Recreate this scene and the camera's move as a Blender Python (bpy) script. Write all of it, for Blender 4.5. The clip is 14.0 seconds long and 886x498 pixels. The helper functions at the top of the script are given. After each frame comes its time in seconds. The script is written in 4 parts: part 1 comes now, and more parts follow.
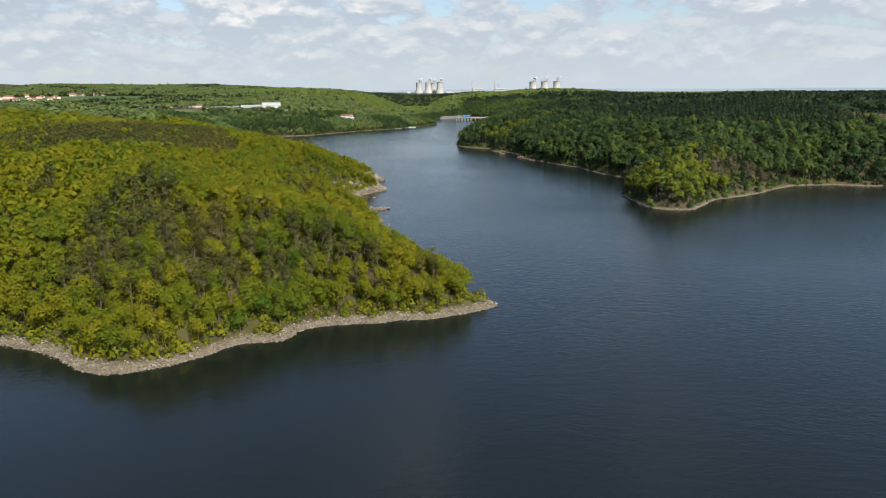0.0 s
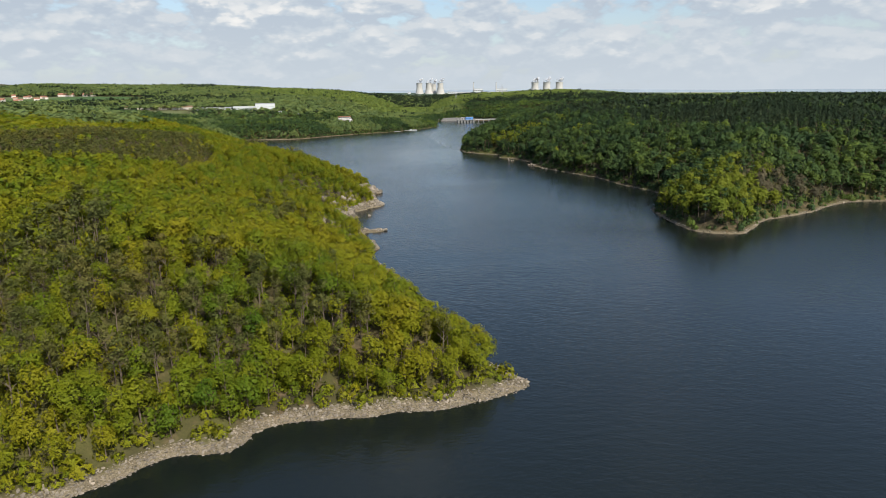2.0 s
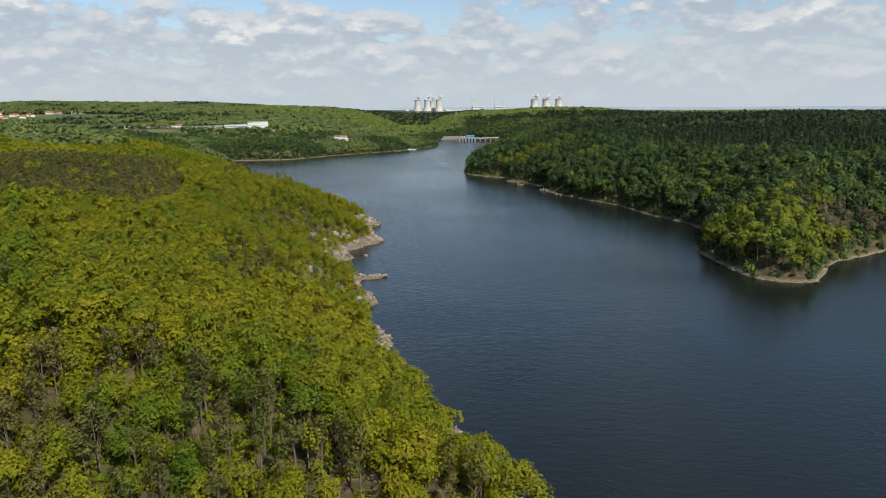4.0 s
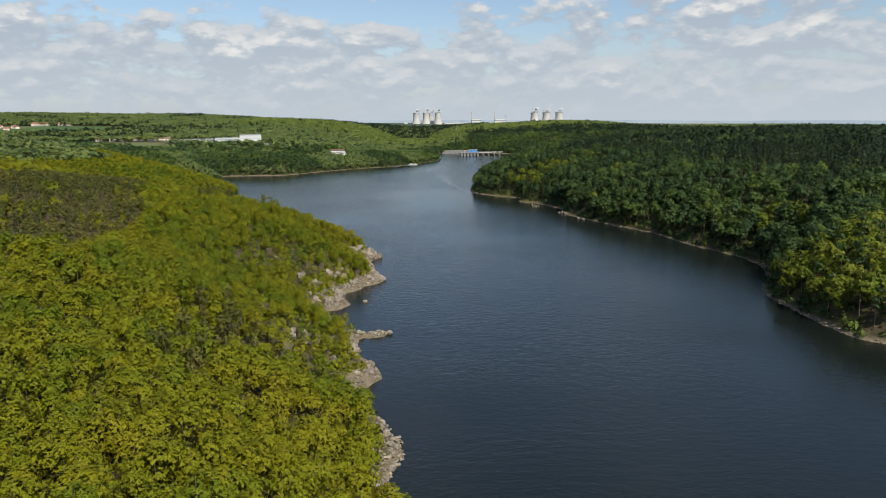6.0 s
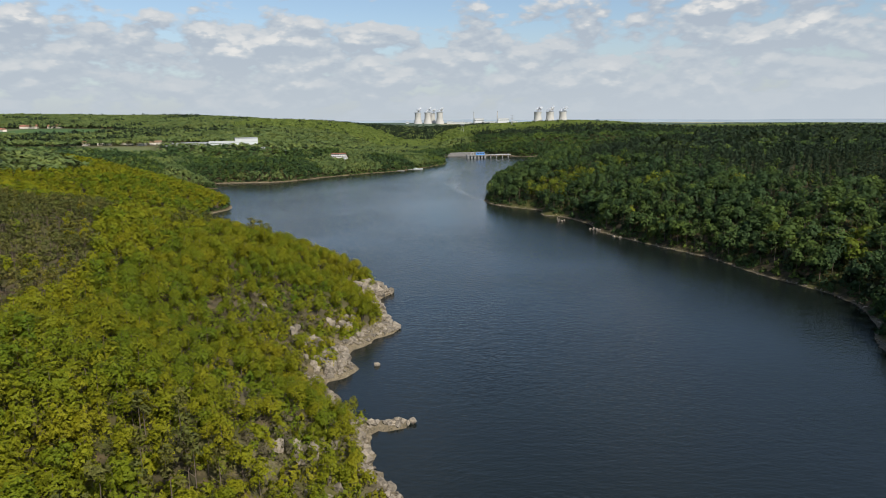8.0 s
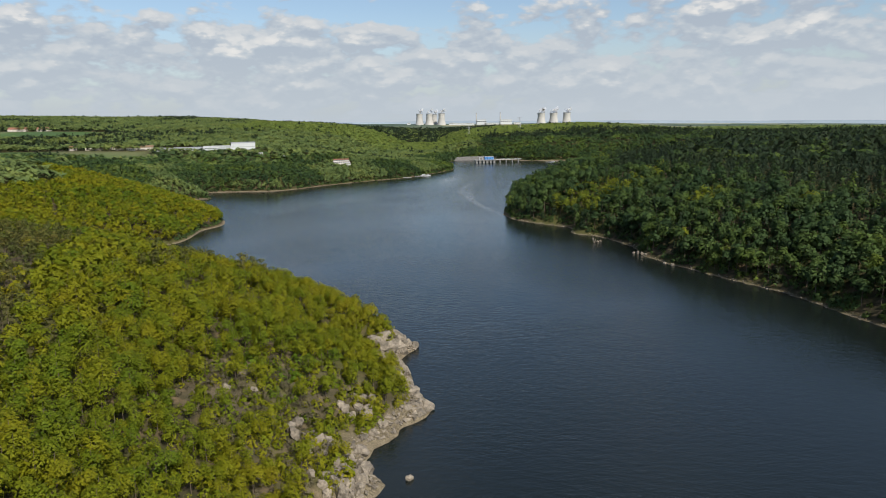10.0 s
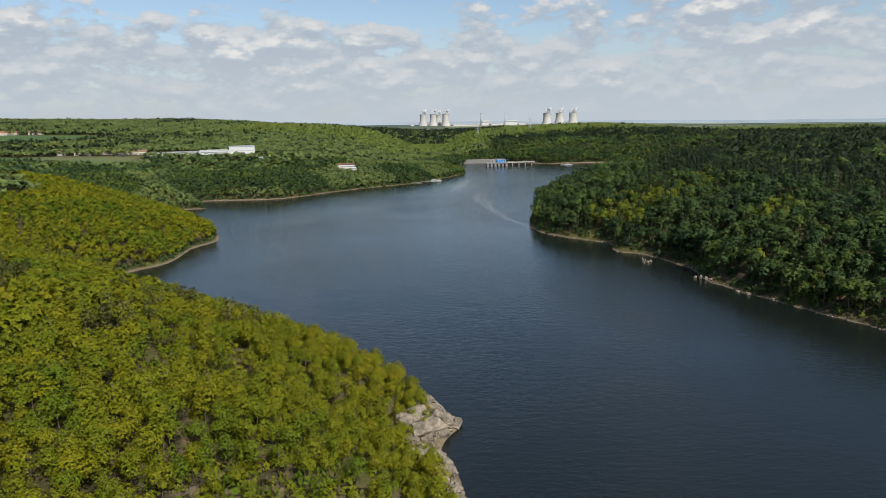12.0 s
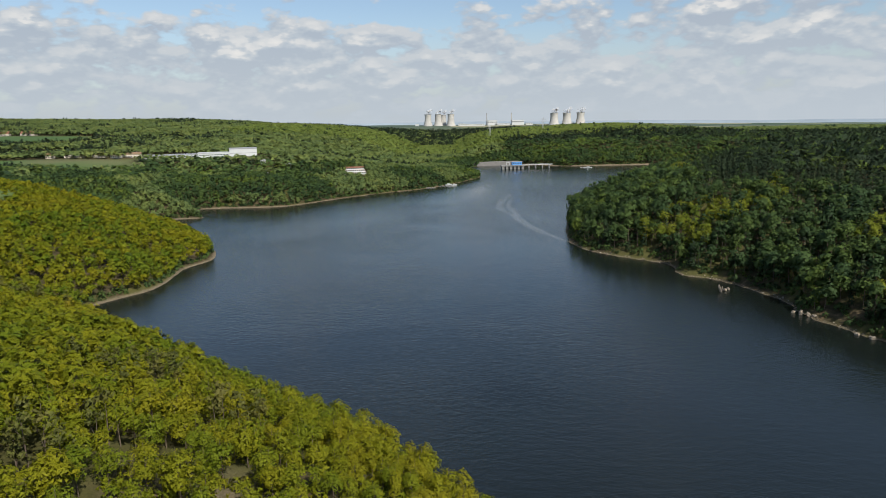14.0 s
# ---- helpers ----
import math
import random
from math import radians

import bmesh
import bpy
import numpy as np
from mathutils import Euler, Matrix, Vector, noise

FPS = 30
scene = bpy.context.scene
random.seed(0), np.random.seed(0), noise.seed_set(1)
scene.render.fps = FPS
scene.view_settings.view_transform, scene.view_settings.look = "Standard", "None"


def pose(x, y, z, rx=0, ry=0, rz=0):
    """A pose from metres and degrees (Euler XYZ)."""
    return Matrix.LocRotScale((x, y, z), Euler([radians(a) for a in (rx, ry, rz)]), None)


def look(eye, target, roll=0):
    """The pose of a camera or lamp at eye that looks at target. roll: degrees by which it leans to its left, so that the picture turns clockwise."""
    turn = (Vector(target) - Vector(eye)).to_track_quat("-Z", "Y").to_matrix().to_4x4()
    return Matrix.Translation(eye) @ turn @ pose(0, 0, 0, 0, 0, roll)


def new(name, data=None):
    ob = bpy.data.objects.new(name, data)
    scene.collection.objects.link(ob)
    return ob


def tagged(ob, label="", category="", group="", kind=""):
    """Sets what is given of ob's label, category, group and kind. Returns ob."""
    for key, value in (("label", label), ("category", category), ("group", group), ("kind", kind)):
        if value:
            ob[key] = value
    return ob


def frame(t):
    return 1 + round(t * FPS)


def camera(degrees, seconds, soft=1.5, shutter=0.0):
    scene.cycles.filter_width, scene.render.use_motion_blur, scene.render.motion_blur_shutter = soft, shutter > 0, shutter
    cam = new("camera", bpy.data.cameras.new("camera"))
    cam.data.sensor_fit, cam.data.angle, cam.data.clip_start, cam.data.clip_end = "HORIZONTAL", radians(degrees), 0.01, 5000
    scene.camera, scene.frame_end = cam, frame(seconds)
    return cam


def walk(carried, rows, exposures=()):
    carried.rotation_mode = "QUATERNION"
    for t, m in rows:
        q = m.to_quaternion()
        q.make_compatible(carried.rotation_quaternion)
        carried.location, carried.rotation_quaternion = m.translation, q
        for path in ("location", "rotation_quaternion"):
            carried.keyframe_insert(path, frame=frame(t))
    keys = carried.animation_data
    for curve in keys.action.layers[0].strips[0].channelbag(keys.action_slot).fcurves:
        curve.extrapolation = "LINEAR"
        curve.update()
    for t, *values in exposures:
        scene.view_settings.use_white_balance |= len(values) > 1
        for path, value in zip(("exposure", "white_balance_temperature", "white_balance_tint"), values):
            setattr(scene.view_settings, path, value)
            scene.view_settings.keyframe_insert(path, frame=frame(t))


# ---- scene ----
cam = camera(67.0, 14.0, soft=0.9)
PATH = [
    (0, (-0.163, 3.434, 82.002), (-0.164, 5.378, 81.534), -1.0),
    (0.5, (-1.254, 21.024, 82.21), (-1.252, 22.968, 81.743), -0.8),
    (1, (-1.797, 38.174, 82.245), (-1.798, 40.118, 81.778), -0.9),
    (1.5, (-2.737, 55.336, 82.456), (-2.738, 57.281, 81.991), -0.9),
    (2, (-3.66, 72.525, 82.875), (-3.661, 74.47, 82.408), -0.9),
    (2.5, (-5.019, 89.6, 83.125), (-5.018, 91.548, 82.671), -0.9),
    (3, (-6.267, 106.219, 83.662), (-6.265, 108.17, 83.22), -1.0),
    (3.5, (-7.878, 121.815, 84.107), (-7.873, 123.768, 83.676), -1.0),
    (4, (-9.859, 138.96, 84.314), (-9.852, 140.916, 83.894), -0.9),
    (6.5, (-21.095, 228.672, 85.067), (-21.078, 230.635, 84.685), -0.7),
    (7, (-24.012, 247.055, 85.965), (-23.996, 249.018, 85.581), -0.8),
    (7.5, (-26.736, 264.119, 87.532), (-26.72, 266.081, 87.146), -0.8),
    (8, (-29.632, 281.597, 89.272), (-29.618, 283.559, 88.885), -0.9),
    (8.2, (-31.018, 288.883, 89.569), (-31.0, 290.846, 89.184), -1.0),
    (10.5, (-48.299, 369.473, 95.057), (-48.284, 371.435, 94.671), -0.9),
    (11, (-52.401, 386.835, 95.286), (-52.385, 388.798, 94.901), -0.9),
    (11.5, (-55.78, 404.708, 95.384), (-55.767, 406.671, 95.0), -1.0),
    (12, (-58.737, 422.26, 95.169), (-58.728, 424.223, 94.785), -1.2),
    (12.5, (-62.526, 440.001, 94.902), (-62.519, 441.964, 94.52), -1.3),
    (13, (-66.936, 457.736, 94.824), (-66.933, 459.699, 94.441), -1.3),
    (13.5, (-71.886, 475.736, 95.194), (-71.884, 477.698, 94.81), -1.4),
    (14, (-77.737, 493.928, 95.753), (-77.734, 495.891, 95.369), -1.2),
]
walk(cam, [(t, look(eye, target, roll)) for t, eye, target, roll in PATH],
     [(0, 0.56), (1.5, 0.54), (4, 0.40), (7, 0.34), (14, 0.32)])

# world, sun, exposure
SUN_AZ, SUN_EL = radians(146), radians(46)
SUN_DIR = Vector((math.sin(SUN_AZ) * math.cos(SUN_EL), math.cos(SUN_AZ) * math.cos(SUN_EL), math.sin(SUN_EL)))


class Nodes:
    """Short hand for node trees."""

    def __init__(self, tree):
        self.tree = tree
        tree.nodes.clear()

    def add(self, kind, ins=None, **props):
        n = self.tree.nodes.new(kind)
        if "operation" in props:
            n.operation = props["operation"]
        if "use_clamp" in props:
            n.use_clamp = props["use_clamp"]
        if "clamp" in props:
            n.clamp = props["clamp"]
        if "data_type" in props:
            n.data_type, n.blend_type = props["data_type"], props["blend_type"]
        if "attribute_name" in props:
            n.attribute_name = props["attribute_name"]
        for k, v in (ins or {}).items():
            if isinstance(v, bpy.types.NodeSocket):
                self.tree.links.new(v, n.inputs[k])
            else:
                n.inputs[k].default_value = v
        return n

    def math(self, op, a, b=0.0, clamp=False):
        return self.add("ShaderNodeMath", {0: a, 1: b}, operation=op, use_clamp=clamp).outputs[0]

    def ramp(self, fac, stops):
        n = self.add("ShaderNodeValToRGB", {0: fac})
        els = n.color_ramp.elements
        while len(els) < len(stops):
            els.new(0.5)
        for e, (p, c) in zip(els, stops):
            e.position, e.color = p, (*c, 1) if len(c) == 3 else c
        return n.outputs[0]

    def mix(self, fac, a, b, blend="MIX"):
        n = self.add("ShaderNodeMix", data_type="RGBA", blend_type=blend)
        for sock, v in ((n.inputs[0], fac), (n.inputs[6], a), (n.inputs[7], b)):
            if isinstance(v, bpy.types.NodeSocket):
                self.tree.links.new(v, sock)
            else:
                sock.default_value = v if not isinstance(v, tuple) or len(v) == 4 else (*v, 1)
        return n.outputs[2]

    def noise(self, vec, scale, detail=4.0, rough=0.5, dist=0.0):
        ins = {"Scale": scale, "Detail": detail, "Roughness": rough, "Distortion": dist}
        if vec is not None:
            ins["Vector"] = vec
        return self.add("ShaderNodeTexNoise", ins).outputs["Fac"]


def make_world():
    w = bpy.data.worlds.new("sky")
    scene.world = w
    w.use_nodes = True
    n = Nodes(w.node_tree)
    air = n.add("ShaderNodeTexSky")
    air.sky_type, air.sun_disc, air.sun_elevation, air.sun_rotation = "NISHITA", False, SUN_EL, SUN_AZ
    air.altitude, air.air_density, air.dust_density, air.ozone_density = 400.0, 1.0, 1.5, 1.5
    sky = air.outputs[0]
    co = n.add("ShaderNodeTexCoord").outputs["Generated"]
    sep = n.add("ShaderNodeSeparateXYZ", {0: co})
    x, y, z = sep.outputs
    up = n.math("MAXIMUM", z, 0.0)

    def deck(lift):
        # heaped clouds, flattened along the horizon
        p = n.add("ShaderNodeCombineXYZ", {0: x, 1: y, 2: n.math("MULTIPLY", n.math("ADD", up, lift), 2.1)}).outputs[0]
        q = n.add("ShaderNodeMapping", {"Vector": p, "Location": CLOUD_SEED}).outputs[0]
        big = n.noise(q, 4.2, 2.0, 0.5)
        fine = n.noise(q, 13.0, 9.0, 0.55, 0.25)
        heap = n.add("ShaderNodeTexVoronoi", {"Vector": q, "Scale": 17.0, "Detail": 3.0, "Roughness": 0.55})
        heap.feature = "SMOOTH_F1"
        heap.inputs["Smoothness"].default_value = 0.6
        puff = n.math("SUBTRACT", 0.78, n.math("MULTIPLY", heap.outputs["Distance"], 0.7))
        return n.math("ADD", n.math("ADD", n.math("MULTIPLY", big, 0.45), n.math("MULTIPLY", fine, 0.3)), n.math("MULTIPLY", puff, 0.25))

    a, b = deck(0.0), deck(0.012)
    # a closed deck low down, blue gaps higher up
    cut = n.add("ShaderNodeMapRange", {0: up, 1: 0.10, 2: 0.20, 3: 0.33, 4: 0.475}, clamp=True).outputs[0]
    cover = n.add("ShaderNodeMapRange", {0: n.math("SUBTRACT", a, cut), 1: 0.0, 2: 0.05}, clamp=True).outputs[0]
    lit = n.add("ShaderNodeMapRange", {0: n.math("SUBTRACT", a, b), 1: -0.035, 2: 0.05}, clamp=True).outputs[0]
    thick = n.add("ShaderNodeMapRange", {0: a, 1: 0.44, 2: 0.62}, clamp=True).outputs[0]
    tone = n.math("ADD", n.math("MULTIPLY", lit, 0.55), n.math("MULTIPLY", n.math("MULTIPLY", lit, thick), 0.5))
    cloud = n.ramp(tone, [(0.0, (0.42, 0.48, 0.56)), (0.3, (0.50, 0.555, 0.615)), (0.55, (0.60, 0.63, 0.66)), (0.95, (0.92, 0.88, 0.83))])
    haze = n.add("ShaderNodeMapRange", {0: up, 1: 0.0, 2: 0.13, 3: 0.95, 4: 0.0}, clamp=True).outputs[0]
    scale = n.add("ShaderNodeVectorMath", {0: cloud, 3: CLOUD_GAIN}, operation="SCALE").outputs[0]
    hz = n.add("ShaderNodeVectorMath", {0: (0.515, 0.575, 0.635), 3: CLOUD_GAIN}, operation="SCALE").outputs[0]
    c = n.mix(n.math("MULTIPLY", cover, 0.95), sky, scale)
    c = n.mix(haze, c, hz)
    bg = n.add("ShaderNodeBackground", {0: c, 1: 0.1})
    out = n.add("ShaderNodeOutputWorld", {0: bg.outputs[0]})


CLOUD_SEED = (1.3, 0.7, 2.1)
CLOUD_GAIN = 8.0
make_world()
sun = new("sun", bpy.data.lights.new("sun", "SUN"))
sun.data.energy, sun.data.angle, sun.data.color = 4.2, radians(1.5), (1.0, 0.94, 0.84)
sun.matrix_world = look(SUN_DIR * 500, (0, 0, 0))


# materials
def material(name):
    m = bpy.data.materials.new(name)
    m.use_nodes = True
    n = Nodes(m.node_tree)
    return m, n


def finish(n, color, rough=0.8, bump=None, strength=0.4, dist=0.3, metal=0.0, spec=0.3, through_light=None):
    ins = {"Base Color": color, "Roughness": rough, "Metallic": metal, "Specular IOR Level": spec}
    if bump is not None:
        ins["Normal"] = n.add("ShaderNodeBump", {"Height": bump, "Strength": strength, "Distance": dist}).outputs[0]
    p = n.add("ShaderNodeBsdfPrincipled", ins).outputs[0]
    if through_light is not None:
        t = n.add("ShaderNodeBsdfTranslucent", {0: through_light}).outputs[0]
        p = n.add("ShaderNodeMixShader", {0: 0.42, 1: p, 2: t}).outputs[0]
    n.add("ShaderNodeOutputMaterial", {0: p})


def world_pos(n):
    return n.add("ShaderNodeNewGeometry").outputs["Position"]


def leaf_material(name, stops, per_object, fine=3.2, gaps=0.55, speckle=0.6):
    """Leafy sprays: broken edges, light and dark leaves, lit along the round of the crown."""
    m, n = material(name)
    pos = world_pos(n)
    if per_object:
        tint = n.add("ShaderNodeObjectInfo").outputs["Random"]
    else:
        tint = n.add("ShaderNodeAttribute", attribute_name="tint").outputs["Fac"]
    leaf = n.add("ShaderNodeNewGeometry").outputs["Random Per Island"]
    stand = n.noise(pos, 0.02, 2.0)
    f = n.math("ADD", n.math("ADD", n.math("MULTIPLY", tint, 0.45), 0.20), n.math("MULTIPLY", n.math("SUBTRACT", stand, 0.5), 1.0))
    f = n.math("ADD", f, n.math("MULTIPLY", leaf, 0.12), True)
    col = n.ramp(f, stops)
    tex = n.add("ShaderNodeTexNoise", {"Vector": pos, "Scale": fine, "Detail": 2.0, "Roughness": 0.6})
    grain = tex.outputs["Fac"]
    val = n.math("ADD", n.math("ADD", 0.93, n.math("MULTIPLY", leaf, 0.14)), n.math("MULTIPLY", n.math("SUBTRACT", n.noise(pos, fine * 1.7, 2.0, 0.6), 0.5), speckle * 2.0))
    col = n.add("ShaderNodeHueSaturation", {"Value": val, "Color": col}).outputs[0]
    out = n.add("ShaderNodeVectorTransform", {0: n.add("ShaderNodeAttribute", attribute_name="outward").outputs["Vector"]})
    out.vector_type, out.convert_from, out.convert_to = "NORMAL", "OBJECT", "WORLD"
    wild = n.add("ShaderNodeVectorMath", {0: n.add("ShaderNodeVectorMath", {0: tex.outputs["Color"], 1: (0.5, 0.5, 0.5)}, operation="SUBTRACT").outputs[0], 3: 2.6}, operation="SCALE").outputs[0]
    flat = n.add("ShaderNodeVectorMath", {0: n.add("ShaderNodeNewGeometry").outputs["Normal"], 3: 0.4}, operation="SCALE").outputs[0]
    nrm = n.add("ShaderNodeVectorMath", {0: out.outputs[0], 1: wild}, operation="ADD").outputs[0]
    nrm = n.add("ShaderNodeVectorMath", {0: nrm, 1: flat}, operation="ADD").outputs[0]
    nrm = n.add("ShaderNodeVectorMath", {0: nrm}, operation="NORMALIZE").outputs[0]
    # small gaps between the leaves of a spray
    gap = n.math("GREATER_THAN", grain, gaps)
    t = n.add("ShaderNodeBsdfTranslucent", {0: col, "Normal": nrm}).outputs[0]
    p = n.add("ShaderNodeBsdfPrincipled", {"Base Color": col, "Roughness": 0.65, "Specular IOR Level": 0.15, "Normal": nrm}).outputs[0]
    p = n.add("ShaderNodeMixShader", {0: 0.35, 1: p, 2: t}).outputs[0]
    p = n.add("ShaderNodeMixShader", {0: gap, 1: p, 2: n.add("ShaderNodeBsdfTransparent").outputs[0]}).outputs[0]
    n.add("ShaderNodeOutputMaterial", {0: p})
    return m


BROAD = [(0.0, (0.058, 0.125, 0.010)), (0.3, (0.136, 0.171, 0.008)), (0.65, (0.205, 0.206, 0.008)), (0.9, (0.234, 0.212, 0.010)), (1.0, (0.230, 0.182, 0.02))]
# leaf greens darkened: cloud shadow over the east bank is put into them
CLOUD_SHADE_GREENS = [(0.0, (0.031, 0.062, 0.026)), (0.4, (0.052, 0.092, 0.030)), (0.65, (0.082, 0.128, 0.030)), (0.85, (0.125, 0.172, 0.026)), (1.0, (0.145, 0.185, 0.03))]
# lightened leaf greens: sun on the valley spurs is painted into them
SUNLIT_GREENS = [(0.0, (0.120, 0.172, 0.045)), (0.5, (0.165, 0.222, 0.048)), (1.0, (0.205, 0.242, 0.055))]
FRESH = [(0.0, (0.095, 0.145, 0.019)), (0.5, (0.160, 0.192, 0.018)), (1.0, (0.205, 0.212, 0.022))]
# paler, bluer leaf greens: distance haze painted into the hill woods
HAZE_GREENS = [(0.0, (0.082, 0.132, 0.050)), (0.4, (0.130, 0.180, 0.058)), (0.75, (0.178, 0.222, 0.060)), (1.0, (0.20, 0.21, 0.065))]
PINE = [(0.0, (0.078, 0.100, 0.028)), (0.5, (0.128, 0.134, 0.033)), (1.0, (0.195, 0.160, 0.042))]
BARE_TWIGS = [(0.0, (0.085, 0.080, 0.045)), (0.6, (0.14, 0.12, 0.07)), (1.0, (0.18, 0.15, 0.09))]
SPRUCE = [(0.0, (0.018, 0.035, 0.018)), (0.6, (0.03, 0.05, 0.022)), (1.0, (0.05, 0.065, 0.025))]
LEAF_TREE = leaf_material("broadleaf_single", BROAD, True, 3.4, 0.55, 0.9)
LEAF_WOOD = leaf_material("broadleaf_wood", BROAD, False, 3.0, 0.55, 0.9)
SHADE_WOOD = leaf_material("cloud_shade_wood", CLOUD_SHADE_GREENS, False, 1.5, 0.6, 0.5)
HAZE_WOOD = leaf_material("haze_toned_hill_wood", HAZE_GREENS, False, 0.5, 0.75, 0.4)
PINE_TREE = leaf_material("pine_single", PINE, True)
PINE_WOOD = leaf_material("pine_wood", PINE, False)
SPRUCE_WOOD = leaf_material("spruce_wood", SPRUCE, False, 1.2)
FRESH_WOOD = leaf_material("fresh_wood", FRESH, False, 1.8)
SUNLIT_SPUR_WOOD = leaf_material("spur_wood", SUNLIT_GREENS, False, 0.5, 0.75, 0.35)
TWIG_WOOD = leaf_material("budding_wood", BARE_TWIGS, False, 2.4, 0.52)


def plain(name, color, rough=0.7, var=0.25, scale=0.5, bump=0.2, metal=0.0, spec=0.3):
    """A surface of one paint or stone, with stains at two scales."""
    m, n = material(name)
    pos = world_pos(n)
    a = n.noise(pos, scale, 5.0, 0.6)
    b = n.noise(pos, scale * 9.0, 3.0, 0.6)
    f = n.math("ADD", n.math("MULTIPLY", a, 0.7), n.math("MULTIPLY", b, 0.3))
    lo = tuple(c * (1 - var) for c in color)
    hi = tuple(min(1, c * (1 + var)) for c in color)
    finish(n, n.ramp(f, [(0.3, lo), (0.7, hi)]), rough, b if bump else None, bump, 0.1, metal, spec)
    return m


BARK = plain("bark", (0.13, 0.10, 0.075), 0.9, 0.4, 1.5)
CONCRETE = plain("weathered_concrete", (0.42, 0.41, 0.38), 0.85, 0.15, 0.03)
CONCRETE_DARK = plain("wet_concrete", (0.20, 0.20, 0.19), 0.8, 0.3, 0.2)
CREST = plain("grey_rockfill", (0.13, 0.125, 0.115), 0.9, 0.3, 0.15)
# blue-grey base: haze before the last ridges is part of this colour
HAZE_BLUE = plain("distant_hills", (0.235, 0.285, 0.33), 1.0, 0.12, 0.004, 0.0, spec=0.0)
WHITE = plain("white_cladding", (0.52, 0.54, 0.54), 0.5, 0.06, 0.05)
PLASTER = plain("pale_plaster", (0.62, 0.56, 0.48), 0.85, 0.12, 0.3)
ROOF_RED = plain("red_roof_tiles", (0.27, 0.13, 0.085), 0.8, 0.3, 0.6)
ROOF_BROWN = plain("brown_roof_tiles", (0.20, 0.135, 0.085), 0.85, 0.3, 0.6)
ROOF_GREY = plain("grey_roof_sheet", (0.30, 0.31, 0.32), 0.6, 0.2, 0.1)
BLUE = plain("blue_paint", (0.10, 0.28, 0.62), 0.5, 0.1, 0.2)
STEEL = plain("grey_steel", (0.45, 0.46, 0.47), 0.45, 0.15, 1.0, metal=0.6)
GLASS, _n = material("dark_window_glass")
finish(_n, (0.03, 0.04, 0.05, 1), 0.08, spec=0.6)


def rock_material():
    m, n = material("granite")
    pos = world_pos(n)
    a = n.noise(pos, 0.35, 6.0, 0.65, 0.4)
    b = n.noise(pos, 2.2, 6.0, 0.65)
    f = n.math("ADD", n.math("MULTIPLY", a, 0.6), n.math("MULTIPLY", b, 0.4))
    col = n.ramp(f, [(0.34, (0.06, 0.05, 0.04)), (0.48, (0.18, 0.155, 0.12)), (0.6, (0.29, 0.245, 0.185)), (0.78, (0.40, 0.35, 0.28))])
    one = n.add("ShaderNodeNewGeometry").outputs["Random Per Island"]
    col = n.add("ShaderNodeHueSaturation", {"Value": n.math("ADD", 0.75, n.math("MULTIPLY", one, 0.5)), "Color": col}).outputs[0]
    finish(n, col, 0.85, f, 0.8, 0.6)
    return m


ROCK = rock_material()


def ground_material():
    m, n = material("ground")
    pos = world_pos(n)
    d = n.add("ShaderNodeAttribute", attribute_name="inland").outputs["Fac"]
    crag = n.add("ShaderNodeAttribute", attribute_name="crag").outputs["Fac"]
    field = n.add("ShaderNodeAttribute", attribute_name="field").outputs["Fac"]
    far = n.add("ShaderNodeAttribute", attribute_name="plain").outputs["Fac"]
    big, mid, fine = n.noise(pos, 0.03, 5.0, 0.6), n.noise(pos, 0.25, 6.0, 0.65), n.noise(pos, 2.5, 6.0, 0.7)
    floor = n.ramp(mid, [(0.3, (0.028, 0.030, 0.012)), (0.5, (0.055, 0.046, 0.024)), (0.7, (0.150, 0.106, 0.060))])
    grass = n.ramp(fine, [(0.3, (0.045, 0.048, 0.014)), (0.7, (0.105, 0.098, 0.032))])
    c = n.mix(n.add("ShaderNodeMapRange", {0: big, 1: 0.45, 2: 0.58}).outputs[0], floor, grass)
    stone = n.ramp(n.math("ADD", n.math("MULTIPLY", fine, 0.7), n.math("MULTIPLY", mid, 0.3)),
                   [(0.38, (0.05, 0.043, 0.03)), (0.5, (0.15, 0.122, 0.078)), (0.66, (0.30, 0.255, 0.18))])
    shore = n.add("ShaderNodeMapRange", {0: n.math("ADD", d, n.math("MULTIPLY", n.math("SUBTRACT", mid, 0.5), 7.0)), 1: 4.8, 2: 3.2}, clamp=True).outputs[0]
    c = n.mix(n.math("MAXIMUM", shore, crag), c, stone)
    meadow = n.ramp(n.noise(pos, 0.004, 2.0), [(0.35, (0.055, 0.098, 0.034)), (0.5, (0.062, 0.112, 0.032)), (0.64, (0.12, 0.125, 0.06)), (0.7, (0.07, 0.11, 0.04))])
    c = n.mix(field, c, meadow)
    blocks = n.add("ShaderNodeTexVoronoi", {"Vector": n.add("ShaderNodeMapping", {"Vector": pos, "Scale": (0.0025, 0.006, 0.0)}).outputs[0], "Scale": 1.0}).outputs["Color"]
    patch = n.ramp(n.add("ShaderNodeSeparateColor", {0: blocks}).outputs[0],
                   [(0.0, (0.055, 0.085, 0.06)), (0.45, (0.08, 0.105, 0.075)), (0.62, (0.14, 0.17, 0.09)), (0.8, (0.20, 0.20, 0.14)), (0.95, (0.28, 0.27, 0.17))])
    c = n.mix(far, c, patch)
    finish(n, c, 0.95, n.math("ADD", n.math("MULTIPLY", fine, 0.5), mid), 0.6, 0.5, spec=0.15)
    return m


GROUND = ground_material()


